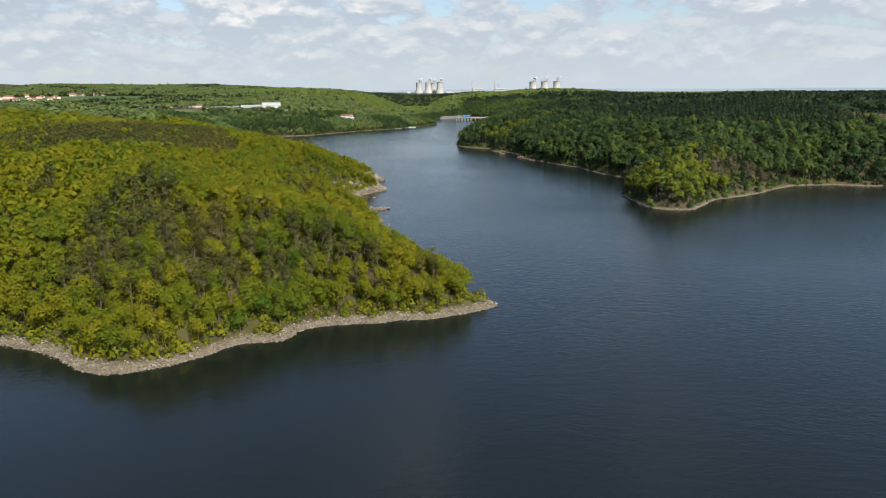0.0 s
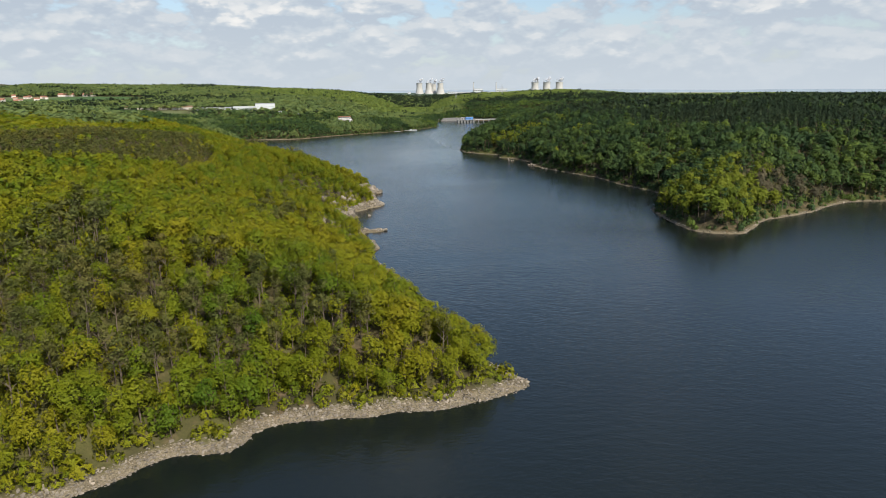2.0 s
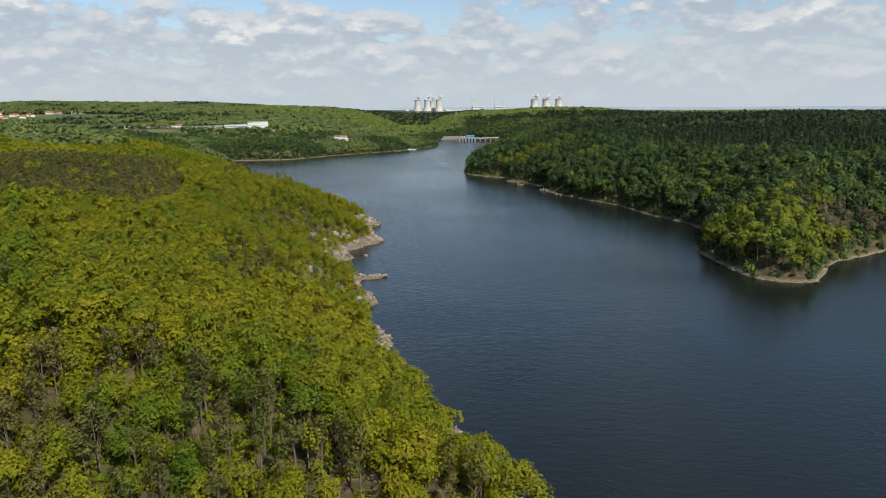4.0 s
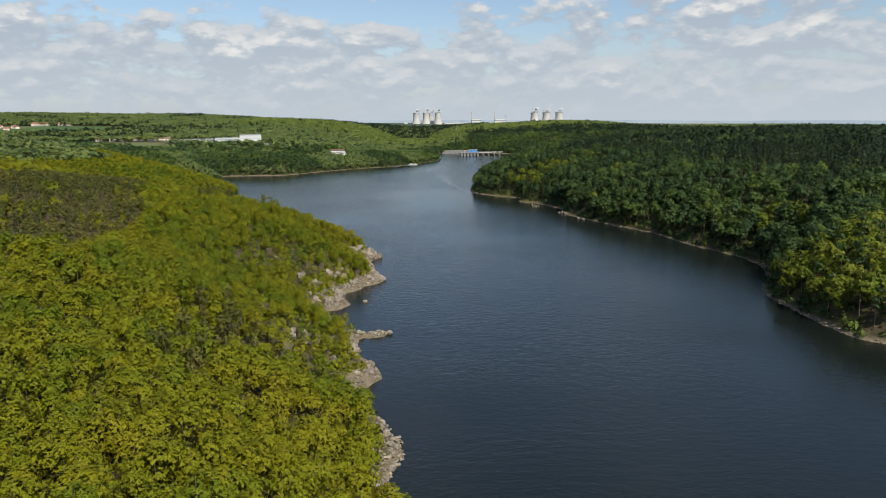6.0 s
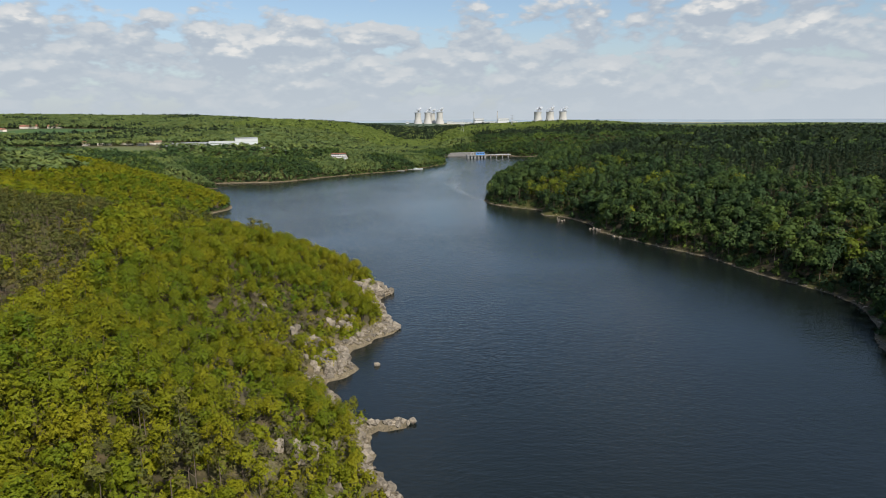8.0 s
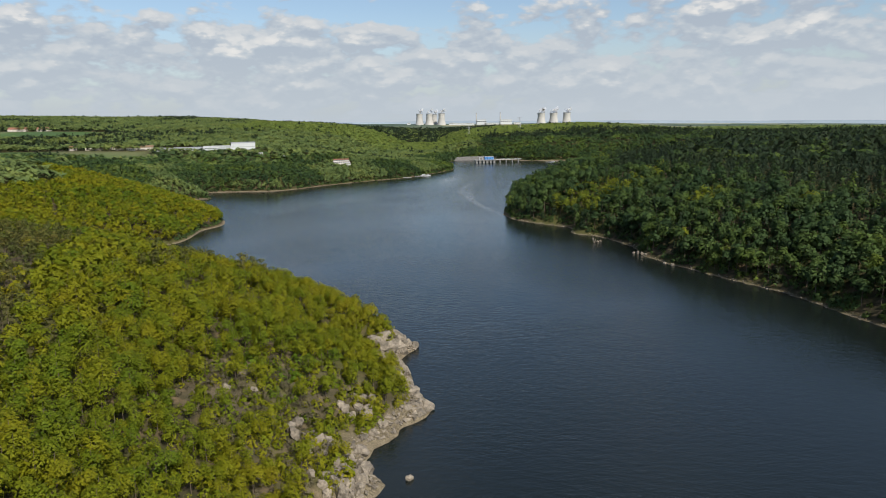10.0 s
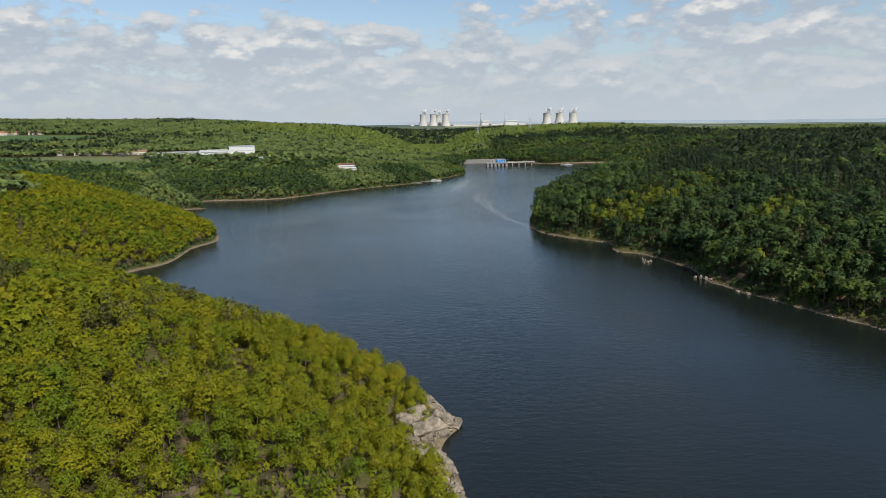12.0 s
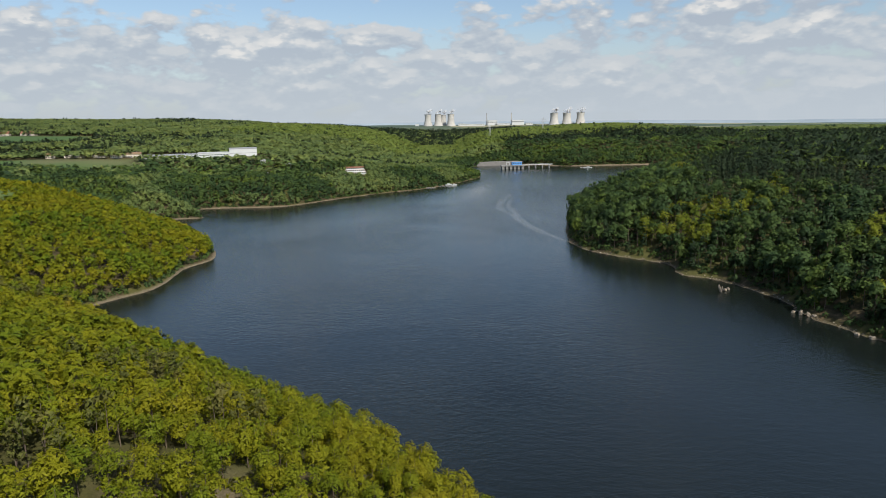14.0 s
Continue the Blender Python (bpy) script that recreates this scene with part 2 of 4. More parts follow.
def water_material():
    m, n = material("lake_water")
    pos = world_pos(n)
    st = n.add("ShaderNodeMapping", {"Vector": pos, "Rotation": (0, 0, radians(28)), "Scale": (0.7, 1.0, 1.0)}).outputs[0]
    small, mid = n.noise(st, 0.95, 3.0, 0.6), n.noise(st, 0.36, 3.0, 0.55)
    calm = n.add("ShaderNodeMapRange", {0: n.noise(pos, 0.006, 3.0, 0.55, 0.6), 1: 0.35, 2: 0.65, 3: 0.35, 4: 1.0}, clamp=True).outputs[0]
    # sheltered from the wind under the cape
    gone = n.add("ShaderNodeVectorMath", {0: pos, 1: (-70, 150, 0)}, operation="DISTANCE").outputs["Value"]
    calm = n.math("MULTIPLY", calm, n.add("ShaderNodeMapRange", {0: gone, 1: 70.0, 2: 190.0, 3: 0.5, 4: 1.0}, clamp=True).outputs[0])
    h = n.math("MULTIPLY", n.math("ADD", n.math("MULTIPLY", small, 0.6), n.math("MULTIPLY", mid, 0.8)), calm)
    col = n.ramp(n.noise(pos, 0.004, 3.0), [(0.35, (0.0062, 0.0090, 0.0078)), (0.65, (0.008, 0.0114, 0.0100))])
    finish(n, col, 0.15, h, 0.7, 0.42, spec=0.40)
    return m


WATER = water_material()


# helpers for meshes
def link_mesh(name, verts, faces, mats, parent=None, label="", smooth=False, index=None):
    me = bpy.data.meshes.new(name)
    me.from_pydata([tuple(v) for v in verts], [], [tuple(f) for f in faces])
    for m in mats if isinstance(mats, (list, tuple)) else [mats]:
        me.materials.append(m)
    if index is not None:
        me.polygons.foreach_set("material_index", np.asarray(index, np.int32))
    if smooth:
        me.polygons.foreach_set("use_smooth", np.ones(len(me.polygons), bool))
    me.update()
    ob = new(name, me)
    if parent:
        ob.parent = parent
    if label:
        ob["label"] = label
    return ob


def quad_mesh(name, verts, quads, mats, index=None, tint=None, outward=None):
    """A mesh of many faces with equal numbers of corners, from arrays."""
    me = bpy.data.meshes.new(name)
    verts, quads = np.asarray(verts, np.float32), np.asarray(quads, np.int32)
    me.vertices.add(len(verts))
    me.vertices.foreach_set("co", verts.ravel())
    me.loops.add(quads.size)
    me.loops.foreach_set("vertex_index", quads.ravel())
    me.polygons.add(len(quads))
    me.polygons.foreach_set("loop_start", np.arange(0, quads.size, quads.shape[1], dtype=np.int32))
    for m in mats:
        me.materials.append(m)
    if index is not None:
        me.polygons.foreach_set("material_index", np.asarray(index, np.int32))
    if tint is not None:
        a = me.attributes.new("tint", "FLOAT", "POINT")
        a.data.foreach_set("value", np.asarray(tint, np.float32))
    if outward is not None:
        a = me.attributes.new("outward", "FLOAT_VECTOR", "POINT")
        a.data.foreach_set("vector", np.asarray(outward, np.float32).ravel())
    me.update(calc_edges=True)
    return me


def part(name, bm, mat, parent, label=""):
    me = bpy.data.meshes.new(name)
    bm.normal_update()
    bm.to_mesh(me)
    bm.free()
    me.materials.append(mat)
    ob = new(name, me)
    ob.parent = parent
    if label:
        ob["label"] = label
    return ob


def thing(name, m, label, category, group="", kind=""):
    ob = new(name)
    ob.matrix_world = m
    return tagged(ob, label, category, group, kind)


def box(bm, x0, x1, y0, y1, z0, z1, bevel=0.0):
    r = bmesh.ops.create_cube(bm, size=1, matrix=Matrix.Translation(((x0 + x1) / 2, (y0 + y1) / 2, (z0 + z1) / 2)) @ Matrix.Diagonal((x1 - x0, y1 - y0, z1 - z0, 1)))
    if bevel:
        es = {e for v in r["verts"] for e in v.link_edges}
        bmesh.ops.bevel(bm, geom=list(es), offset=bevel, segments=1, affect="EDGES")
    return bm


def boxes(*dims, bevel=0.0):
    bm = bmesh.new()
    for d in dims:
        box(bm, *d, bevel=bevel)
    return bm


def lathe(bm, profile, seg=32, close=True):
    """A turned form from (radius, height) pairs."""
    rings = [[bm.verts.new((r * math.cos(2 * math.pi * i / seg), r * math.sin(2 * math.pi * i / seg), z)) for i in range(seg)] for r, z in profile]
    for a, b in zip(rings, rings[1:]):
        for i in range(seg):
            bm.faces.new((a[i], a[(i + 1) % seg], b[(i + 1) % seg], b[i]))
    if close:
        bm.faces.new(rings[-1])
    return bm


# the land: two shores, drawn as smooth lines, and the hills behind them
def smooth_line(pts, step=4):
    p = np.array(pts, float)
    p = np.vstack([2 * p[0] - p[1], p, 2 * p[-1] - p[-2]])
    out = []
    for i in range(1, len(p) - 2):
        for s in np.arange(step) / step:
            a, b, c, d = p[i - 1], p[i], p[i + 1], p[i + 2]
            out.append(0.5 * (2 * b + (c - a) * s + (2 * a - 5 * b + 4 * c - d) * s ** 2 + (3 * b - a - 3 * c + d) * s ** 3))
    out.append(p[-2])
    return np.array(out)


CAPE = [(-900, 330), (-420, 300), (-260, 262), (-190, 228), (-150, 216), (-124, 205), (-113, 195), (-98, 191), (-80, 200), (-69, 212),
        (-54, 216), (-47, 229), (-18, 233), (0, 237), (20, 249), (13, 261), (2, 282), (-13, 318), (-29, 350), (-29, 374),
        (-37, 390), (-49, 398), (-44, 411), (-39, 425), (-46, 437), (-50, 454), (-51, 463), (-42, 465.6), (-42, 467.6), (-54, 469), (-66, 488)]
COVE = [(-71, 499), (-62, 507), (-66, 526), (-58, 543), (-49, 558), (-55, 578), (-57, 593), (-64, 600), (-57, 616), (-68, 645),
        (-102, 680), (-148, 720), (-195, 765), (-240, 803), (-268, 838), (-247, 880), (-250, 930), (-243, 976), (-290, 1060), (-348, 1120),
        (-358, 1165), (-321, 1180), (-350, 1215), (-345, 1250), (-259, 1257), (-204, 1323), (-153, 1377), (-86, 1440), (-10, 1595), (-40, 1690), (-5, 1845)]
EAST = [(62, 1868), (120, 1830), (160, 1790), (245, 1785), (335, 1778), (420, 1700), (330, 1500), (150, 1300), (60, 1180), (36, 1094), (21, 1000), (33, 957),
        (68, 915), (66, 888), (84, 868), (96, 829), (95, 797), (105, 765), (121, 730), (140, 690), (150, 645), (166, 598),
        (159, 560), (139, 523), (138, 480), (143, 452), (164, 443), (184, 464), (200, 482), (234, 501), (281, 539), (320, 541),
        (360, 530), (480, 560), (700, 500), (1100, 620), (2200, 520)]
SHORE = np.vstack([smooth_line(CAPE + COVE), smooth_line(EAST)])
LAKE = np.vstack([[(-5200, 420), (-2000, 420)], SHORE, [(5200, 480), (5200, -900), (-5200, -900)]])


def shore_distance(x, y):
    """Metres inland from the shore; below zero on the lake."""
    best = np.full(x.shape, 1e9)
    inside = np.zeros(x.shape, bool)
    q = np.vstack([LAKE, LAKE[:1]])
    for (ax, ay), (bx, by) in zip(q, q[1:]):
        ex, ey = bx - ax, by - ay
        t = np.clip(((x - ax) * ex + (y - ay) * ey) / (ex * ex + ey * ey + 1e-9), 0, 1)
        best = np.minimum(best, (x - ax - t * ex) ** 2 + (y - ay - t * ey) ** 2)
        if ay != by:
            inside ^= ((ay > y) != (by > y)) & (x < (bx - ax) * (y - ay) / (by - ay) + ax)
    return np.where(inside, -1, 1) * np.sqrt(best)


def waves(x, y, size, seed, octaves=3):
    """Soft value noise, about -1 to 1."""
    out, amp, total = np.zeros(x.shape), 1.0, 0.0
    for o in range(octaves):
        r = np.random.RandomState(seed + o)
        table = r.uniform(-1, 1, (64, 64))
        u, v = x / size * 2 ** o + 17.3 * o, y / size * 2 ** o + 5.1 * o
        i, j = np.floor(u).astype(int), np.floor(v).astype(int)
        f, g = u - i, v - j
        f, g = f * f * (3 - 2 * f), g * g * (3 - 2 * g)
        s = lambda a, b: table[a % 64, b % 64]
        out += amp * ((s(i, j) * (1 - f) + s(i + 1, j) * f) * (1 - g) + (s(i, j + 1) * (1 - f) + s(i + 1, j + 1) * f) * g)
        total += amp
        amp *= 0.5
    return out / total


def bell(x, y, cx, cy, sx, sy):
    return np.exp(-((x - cx) / sx) ** 2 - ((y - cy) / sy) ** 2)


def step01(v, a, b):
    t = np.clip((v - a) / (b - a), 0, 1)
    return t * t * (3 - 2 * t)


def heights(x, y, d):
    """Ground level, from the distance inland and the hills."""
    top = 50 + 3 * waves(x, y, 160, 11)
    top += 16 * bell(x, y, -470, 930, 200, 160)                      # second cape
    top -= 24 * bell(x, y, -330, 1390, 260, 60)                      # dip in front of the works
    top -= 36 * bell(x, y, -120, 1710, 190, 240)                     # low land by the dam
    top -= 20 * bell(x, y, -600, 1310, 230, 55)                      # hollow before the meadow
    back = step01(y, 1600, 2700)
    top += 20 * step01(y, 1600, 2050) * step01(-x, 450, 850) + back * (88 * bell(x, y, -2500, 2900, 1000, 1300) + 22 * bell(x, y, -1000, 2900, 700, 900))
    top += 24 * bell(x, y, -480, 2250, 210, 350) + 13 * bell(x, y, 370, 2350, 200, 320)
    top -= 64 * bell(x, y, -90, 2200, np.where(x < -90, 112, 88), 420)                      # the valley under the dam
    top -= 5 * step01(y, 2450, 2900) * step01(x, -700, -100)
    top -= 8 * step01(x, 420, 700) + 10 * step01(x, 900, 1800)
    top = np.maximum(top, 11)
    reach = 75 + 8 * waves(x, y, 90, 5) + 60 * bell(x, y, -330, 930, 170, 130)
    beach = np.where(y > 1000, 1.2, 2.2 + 2.6 * (y < 300) * (x < 60))
    h = np.where(d > 0, 0.34 * np.minimum(d, beach) + top * (1 - np.exp(-np.maximum(d - beach, 0) / reach)), np.maximum(d * 0.35, -6))
    rough = np.clip(d / 12, 0, 1)
    h += rough * (1.2 * waves(x, y, 22, 3) + 0.5 * waves(x, y, 7, 9))
    # far plain and its last rise
    r = np.hypot(x, y)
    ang = x / np.maximum(y, 1)
    edge = 52 - 52 * np.clip(ang, -0.5, 0.75)
    plain_h = 34 + 5 * waves(x, y, 700, 21) - 20 * np.clip(ang, 0.1, 0.75)
    f = step01(r, 3000, 3900) * (y > 0) * (1 - 0.9 * step01(-x, 900, 1900))
    h = h * (1 - f) + f * plain_h
    rim = step01(r, 4350, 4800) * (y > 0)
    return h * (1 - rim) + rim * np.maximum(edge + 4 * waves(x, y, 500, 31), h * (x < -1000))


def axis(lo, a, b, hi, fine, grow):
    mid = list(np.arange(a, b + 0.1, fine))
    s, v, right = fine, mid[-1], []
    while v < hi:
        s *= grow
        v += s
        right.append(min(v, hi))
    s, v, left = fine, a, []
    while v > lo:
        s *= grow
        v -= s
        left.append(max(v, lo))
    return np.array(left[::-1] + mid + right)


GX, GY = axis(-4900, -200, 240, 4900, 4.0, 1.036), axis(-4900, 180, 740, 4920, 4.0, 1.028)
XX, YY = np.meshgrid(GX, GY)
DD = shore_distance(XX, YY)
DD = DD + np.clip(1 - np.abs(DD) / 25, 0, 1) * (2.2 + 1.6 * (XX > -80) * (XX < 0) * (YY > 390) * (YY < 650)) * waves(XX, YY, 8, 41, 3) * (np.abs(XX) < 600)
ZZ = heights(XX, YY, DD)


def sample(grid, x, y):
    i = np.clip(np.searchsorted(GX, x) - 1, 0, len(GX) - 2)
    j = np.clip(np.searchsorted(GY, y) - 1, 0, len(GY) - 2)
    f, g = (x - GX[i]) / (GX[i + 1] - GX[i]), (y - GY[j]) / (GY[j + 1] - GY[j])
    return (grid[j, i] * (1 - f) + grid[j, i + 1] * f) * (1 - g) + (grid[j + 1, i] * (1 - f) + grid[j + 1, i + 1] * f) * g


def level(x, y):
    return float(sample(ZZ, np.array([x], float), np.array([y], float))[0])


# crags on the east side of the near cape
CRAG = np.clip(1 - np.abs(DD - 3) / 7, 0, 1) * (XX > -140) * (XX < 0) * step01(YY, 380, 400) * (1 - step01(YY, 625, 660))
CRAG = CRAG * np.clip(0.75 + 0.9 * waves(XX, YY, 26, 77), 0, 1)
ZZ = ZZ + CRAG * (2.2 + 2.6 * waves(XX, YY, 8, 52) + 1.5 * np.abs(waves(XX, YY, 4, 53)))
BARE = step01(waves(XX, YY, 45, 88, 2), 0.05, 0.35) * (XX > -170) * (XX < 0) * step01(YY, 360, 420) * (1 - step01(YY, 600, 660)) * (DD < 75)
BARE = np.maximum(BARE, step01(bell(XX, YY, -102, 532, 15, 19), 0.2, 0.6))
BARE = np.maximum(BARE, step01(np.maximum(bell(XX, YY, -66, 432, 12, 20), bell(XX, YY, -86, 516, 11, 24)), 0.2, 0.6))
FIELD = bell(XX, YY, -650, 1425, 150, 50)
FIELD = np.maximum(FIELD, bell(XX, YY, -1150, 1900, 380, 110))
FIELD = np.maximum(FIELD, 0.8 * bell(XX, YY, -800, 1640, 200, 50))
FIELD = np.maximum(FIELD, bell(XX, YY, -430, 1492, 95, 20))
FIELD = step01(FIELD, 0.25, 0.4) * (DD > 40)
PLAIN = step01(np.hypot(XX, YY), 2900, 3500) * (1 - step01(-XX, 700, 1500))


def build_ground():
    nx, ny = len(GX), len(GY)
    verts = np.stack([XX.ravel(), YY.ravel(), ZZ.ravel()], 1)
    i = (np.arange(ny - 1)[:, None] * nx + np.arange(nx - 1)[None]).ravel()
    me = quad_mesh("ground", verts, np.stack([i, i + 1, i + 1 + nx, i + nx], 1), [GROUND])
    for name, grid in (("inland", DD + 2.0 * ((YY > 300) | (XX > 60)) + 1.2 * (YY > 1000) + 1.3 * (XX > 10) * (YY > 560) * (YY < 1000)), ("crag", np.clip(np.maximum(CRAG * 1.2, BARE * np.clip(0.35 + 0.7 * waves(XX, YY, 12, 97), 0, 0.6)), 0, 1)), ("field", FIELD), ("plain", PLAIN)):
        me.attributes.new(name, "FLOAT", "POINT").data.foreach_set("value", grid.astype(np.float32).ravel())
    me.polygons.foreach_set("use_smooth", np.ones(len(me.polygons), bool))
    tagged(new("ground", me), "hilly ground with stony shores, forest floor and meadows", "ground", kind="structure")


build_ground()
link_mesh("water", [(-4900, -1200, 0), (4900, -1200, 0), (4900, 2000, 0), (-4900, 2000, 0)], [(0, 1, 2, 3)], WATER)
tagged(bpy.data.objects["water"], "dark blue rippled water of a reservoir", "water", kind="structure")


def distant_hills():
    """The last ridges round the far plain, with haze in their blue base colour."""
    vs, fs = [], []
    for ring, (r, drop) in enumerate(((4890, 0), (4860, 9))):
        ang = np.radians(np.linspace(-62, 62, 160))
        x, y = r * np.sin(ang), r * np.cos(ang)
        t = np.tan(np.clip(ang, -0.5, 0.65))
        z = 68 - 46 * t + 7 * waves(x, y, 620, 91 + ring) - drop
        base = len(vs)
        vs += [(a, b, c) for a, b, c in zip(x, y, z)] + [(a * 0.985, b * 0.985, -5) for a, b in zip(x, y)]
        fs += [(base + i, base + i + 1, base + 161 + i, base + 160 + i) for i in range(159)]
    tagged(link_mesh("backdrop_hills", vs, fs, HAZE_BLUE, smooth=True), "hazy blue ridges on the horizon", "hills", kind="structure")


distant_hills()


# trees
def cards(centres, normals, size, rng):
    """Leafy sprays: one uneven pointed face at each centre; rows of place and outward direction."""
    k = len(centres)
    nrm = normals + rng.normal(0, 0.42, (k, 3))
    nrm /= np.linalg.norm(nrm, axis=1)[:, None]
    a = np.cross(nrm, rng.normal(0, 1, (k, 3)))
    a /= np.linalg.norm(a, axis=1)[:, None] + 1e-9
    b = np.cross(nrm, a)
    s = size * rng.uniform(0.65, 1.3, (k, 1))
    out = np.empty((k, 3, 3))
    for i, (p, q) in enumerate(((-1.25, -0.72), (1.25, -0.72), (0, 1.44))):
        out[:, i] = centres + a * s * p * rng.uniform(0.7, 1.15, (k, 1)) + b * s * q * rng.uniform(0.7, 1.15, (k, 1))
    away = normals / (np.linalg.norm(normals, axis=1)[:, None] + 1e-9)
    return np.hstack([out.reshape(-1, 3), np.repeat(away, 3, axis=0)])


def sphere_points(k, rng):
    v = rng.normal(0, 1, (k, 3))
    return v / np.linalg.norm(v, axis=1)[:, None]


def broad_crown(rng, leaves, tall=13.0, wide=4.3):
    """Many small clumps round an uneven crown."""
    blobs = rng.randint(8, 13)
    c = sphere_points(blobs, rng) * rng.uniform(0.35, 0.72, (blobs, 1))
    c[:, 2] = c[:, 2] * 0.9 + 0.05
    c = np.vstack([c, [(0, 0, 0.3)]])
    rad = rng.uniform(0.34, 0.52, len(c))
    pick = rng.choice(len(c), leaves, p=rad ** 2 / (rad ** 2).sum())
    d = sphere_points(leaves, rng)
    d[:, 2] = np.where((d[:, 2] < -0.15) & (rng.uniform(0, 1, leaves) < 0.7), -d[:, 2] * 0.8, d[:, 2])
    p = c[pick] + d * rad[pick, None] * rng.uniform(0.75, 1.08, (leaves, 1))
    p[:, 2] *= 0.98
    half = tall * 0.43
    centre = p * (wide, wide, half) + (0, 0, tall - half * 1.15)
    return cards(centre, 0.75 * d + 0.6 * p + (0, 0, 0.35), math.sqrt(150.0 / leaves) * wide / 3.9 * 0.66, rng)


def pine_crown(rng, leaves, tall=15.0, wide=3.1):
    """Loose flat tufts on the upper half of the stem."""
    tufts = rng.randint(9, 13)
    z = np.sort(rng.uniform(0.5, 1.0, tufts))
    ang = rng.uniform(0, 6.28, tufts)
    out = wide * (1.15 - (z - 0.5) * 1.6) * rng.uniform(0.3, 0.8, tufts)
    c = np.stack([out * np.cos(ang), out * np.sin(ang), z * tall], 1)
    pick = rng.randint(0, tufts, leaves)
    d = sphere_points(leaves, rng)
    p = c[pick] + d * (1.45, 1.45, 0.9) * rng.uniform(0.5, 1.05, (leaves, 1))
    return cards(p, d + (0, 0, 0.4), math.sqrt(150.0 / leaves) * 0.42, rng)


def spruce_crown(rng, leaves, tall=17.0, wide=2.8):
    """Drooping boughs in a narrow cone."""
    t = 1 - np.sqrt(rng.uniform(0.0, 1, leaves))
    ang = rng.uniform(0, 6.28, leaves)
    r = wide * (1 - t) * rng.uniform(0.65, 1.05, leaves) * (0.85 + 0.2 * np.sin(t * 40))
    p = np.stack([r * np.cos(ang), r * np.sin(ang), tall * (0.1 + 0.9 * t)], 1)
    nrm = np.stack([np.cos(ang), np.sin(ang), np.full(leaves, 0.7)], 1)
    return cards(p, nrm, math.sqrt(150.0 / leaves) * 0.46, rng)


def stem(tall, thick, rng, limbs=3, sides=5):
    """A tapered trunk with limbs."""
    vs, fs = [], []

    def tube(p0, p1, r0, r1):
        p0, p1 = np.array(p0), np.array(p1)
        ax = (p1 - p0) / np.linalg.norm(p1 - p0)
        a = np.cross(ax, (0.3, 0.9, 0.1))
        a /= np.linalg.norm(a)
        b = np.cross(ax, a)
        base = len(vs)
        for p, r in ((p0, r0), (p1, r1)):
            for i in range(sides):
                w = 6.2832 * i / sides
                vs.append(p + r * (a * math.cos(w) + b * math.sin(w)))
        for i in range(sides):
            j = (i + 1) % sides
            fs.append((base + i, base + j, base + sides + j))
            fs.append((base + i, base + sides + j, base + sides + i))

    lean = rng.uniform(-0.4, 0.4, 2)
    mid = (lean[0], lean[1], tall * 0.45)
    tube((0, 0, -0.8), mid, thick, thick * 0.7)
    tube(mid, (lean[0] * 1.6, lean[1] * 1.6, tall * 0.88), thick * 0.7, thick * 0.2)
    for _ in range(limbs):
        w, z0 = rng.uniform(0, 6.28), tall * rng.uniform(0.32, 0.6)
        tube((lean[0], lean[1], z0), (lean[0] + 2.1 * math.cos(w), lean[1] + 2.1 * math.sin(w), z0 + tall * 0.2), thick * 0.4, thick * 0.12)
    return np.array(vs), np.array(fs)


def forest(name, label, places, maker, leaves, mats, variants, seed, size=(0.8, 1.2), limbs=2, category="forest", grow=None):
    """One joined wood of single trees: places are rows of x, y."""
    rng = np.random.RandomState(seed)
    proto = []
    for _ in range(variants):
        lv = maker(rng, leaves)
        lf = np.arange(len(lv)).reshape(-1, 3)
        if limbs is not None:
            sv, sf = stem(12.5, 0.2, rng, limbs, 4)
            v, f = np.vstack([lv, np.hstack([sv, sv * 0 + (0, 0, 1)])]), np.vstack([lf, sf + len(lv)])
            idx = np.r_[np.zeros(len(lf)), np.ones(len(sf))]
        else:
            v, f, idx = lv, lf, np.zeros(len(lf))
        proto.append((v, f, idx))
    z = sample(ZZ, places[:, 0], places[:, 1])
    V, F, I, T, base = [], [], [], [], 0
    which, turn = rng.randint(0, variants, len(places)), rng.uniform(0, 6.28, len(places))
    s, sw, tint = rng.uniform(*size, len(places)), rng.uniform(0.88, 1.15, len(places)), rng.uniform(0, 1, len(places))
    if grow is not None:
        s = s * grow
    for k in range(len(places)):
        v, f, idx = proto[which[k]]
        c, sn = math.cos(turn[k]), math.sin(turn[k])
        w = s[k] * sw[k]
        p = np.empty_like(v)
        p[:, 0] = (v[:, 0] * c - v[:, 1] * sn) * w + places[k, 0]
        p[:, 1] = (v[:, 0] * sn + v[:, 1] * c) * w + places[k, 1]
        p[:, 2] = v[:, 2] * s[k] + z[k]
        p[:, 3] = v[:, 3] * c - v[:, 4] * sn
        p[:, 4] = v[:, 3] * sn + v[:, 4] * c
        p[:, 5] = v[:, 5]
        V.append(p), F.append(f + base), I.append(idx), T.append(np.full(len(v), tint[k]))
        base += len(v)
    V = np.vstack(V)
    me = quad_mesh(name, V[:, :3], np.vstack(F), mats, np.concatenate(I), np.concatenate(T), V[:, 3:])
    return tagged(new(name, me), label, category, kind="stuff")


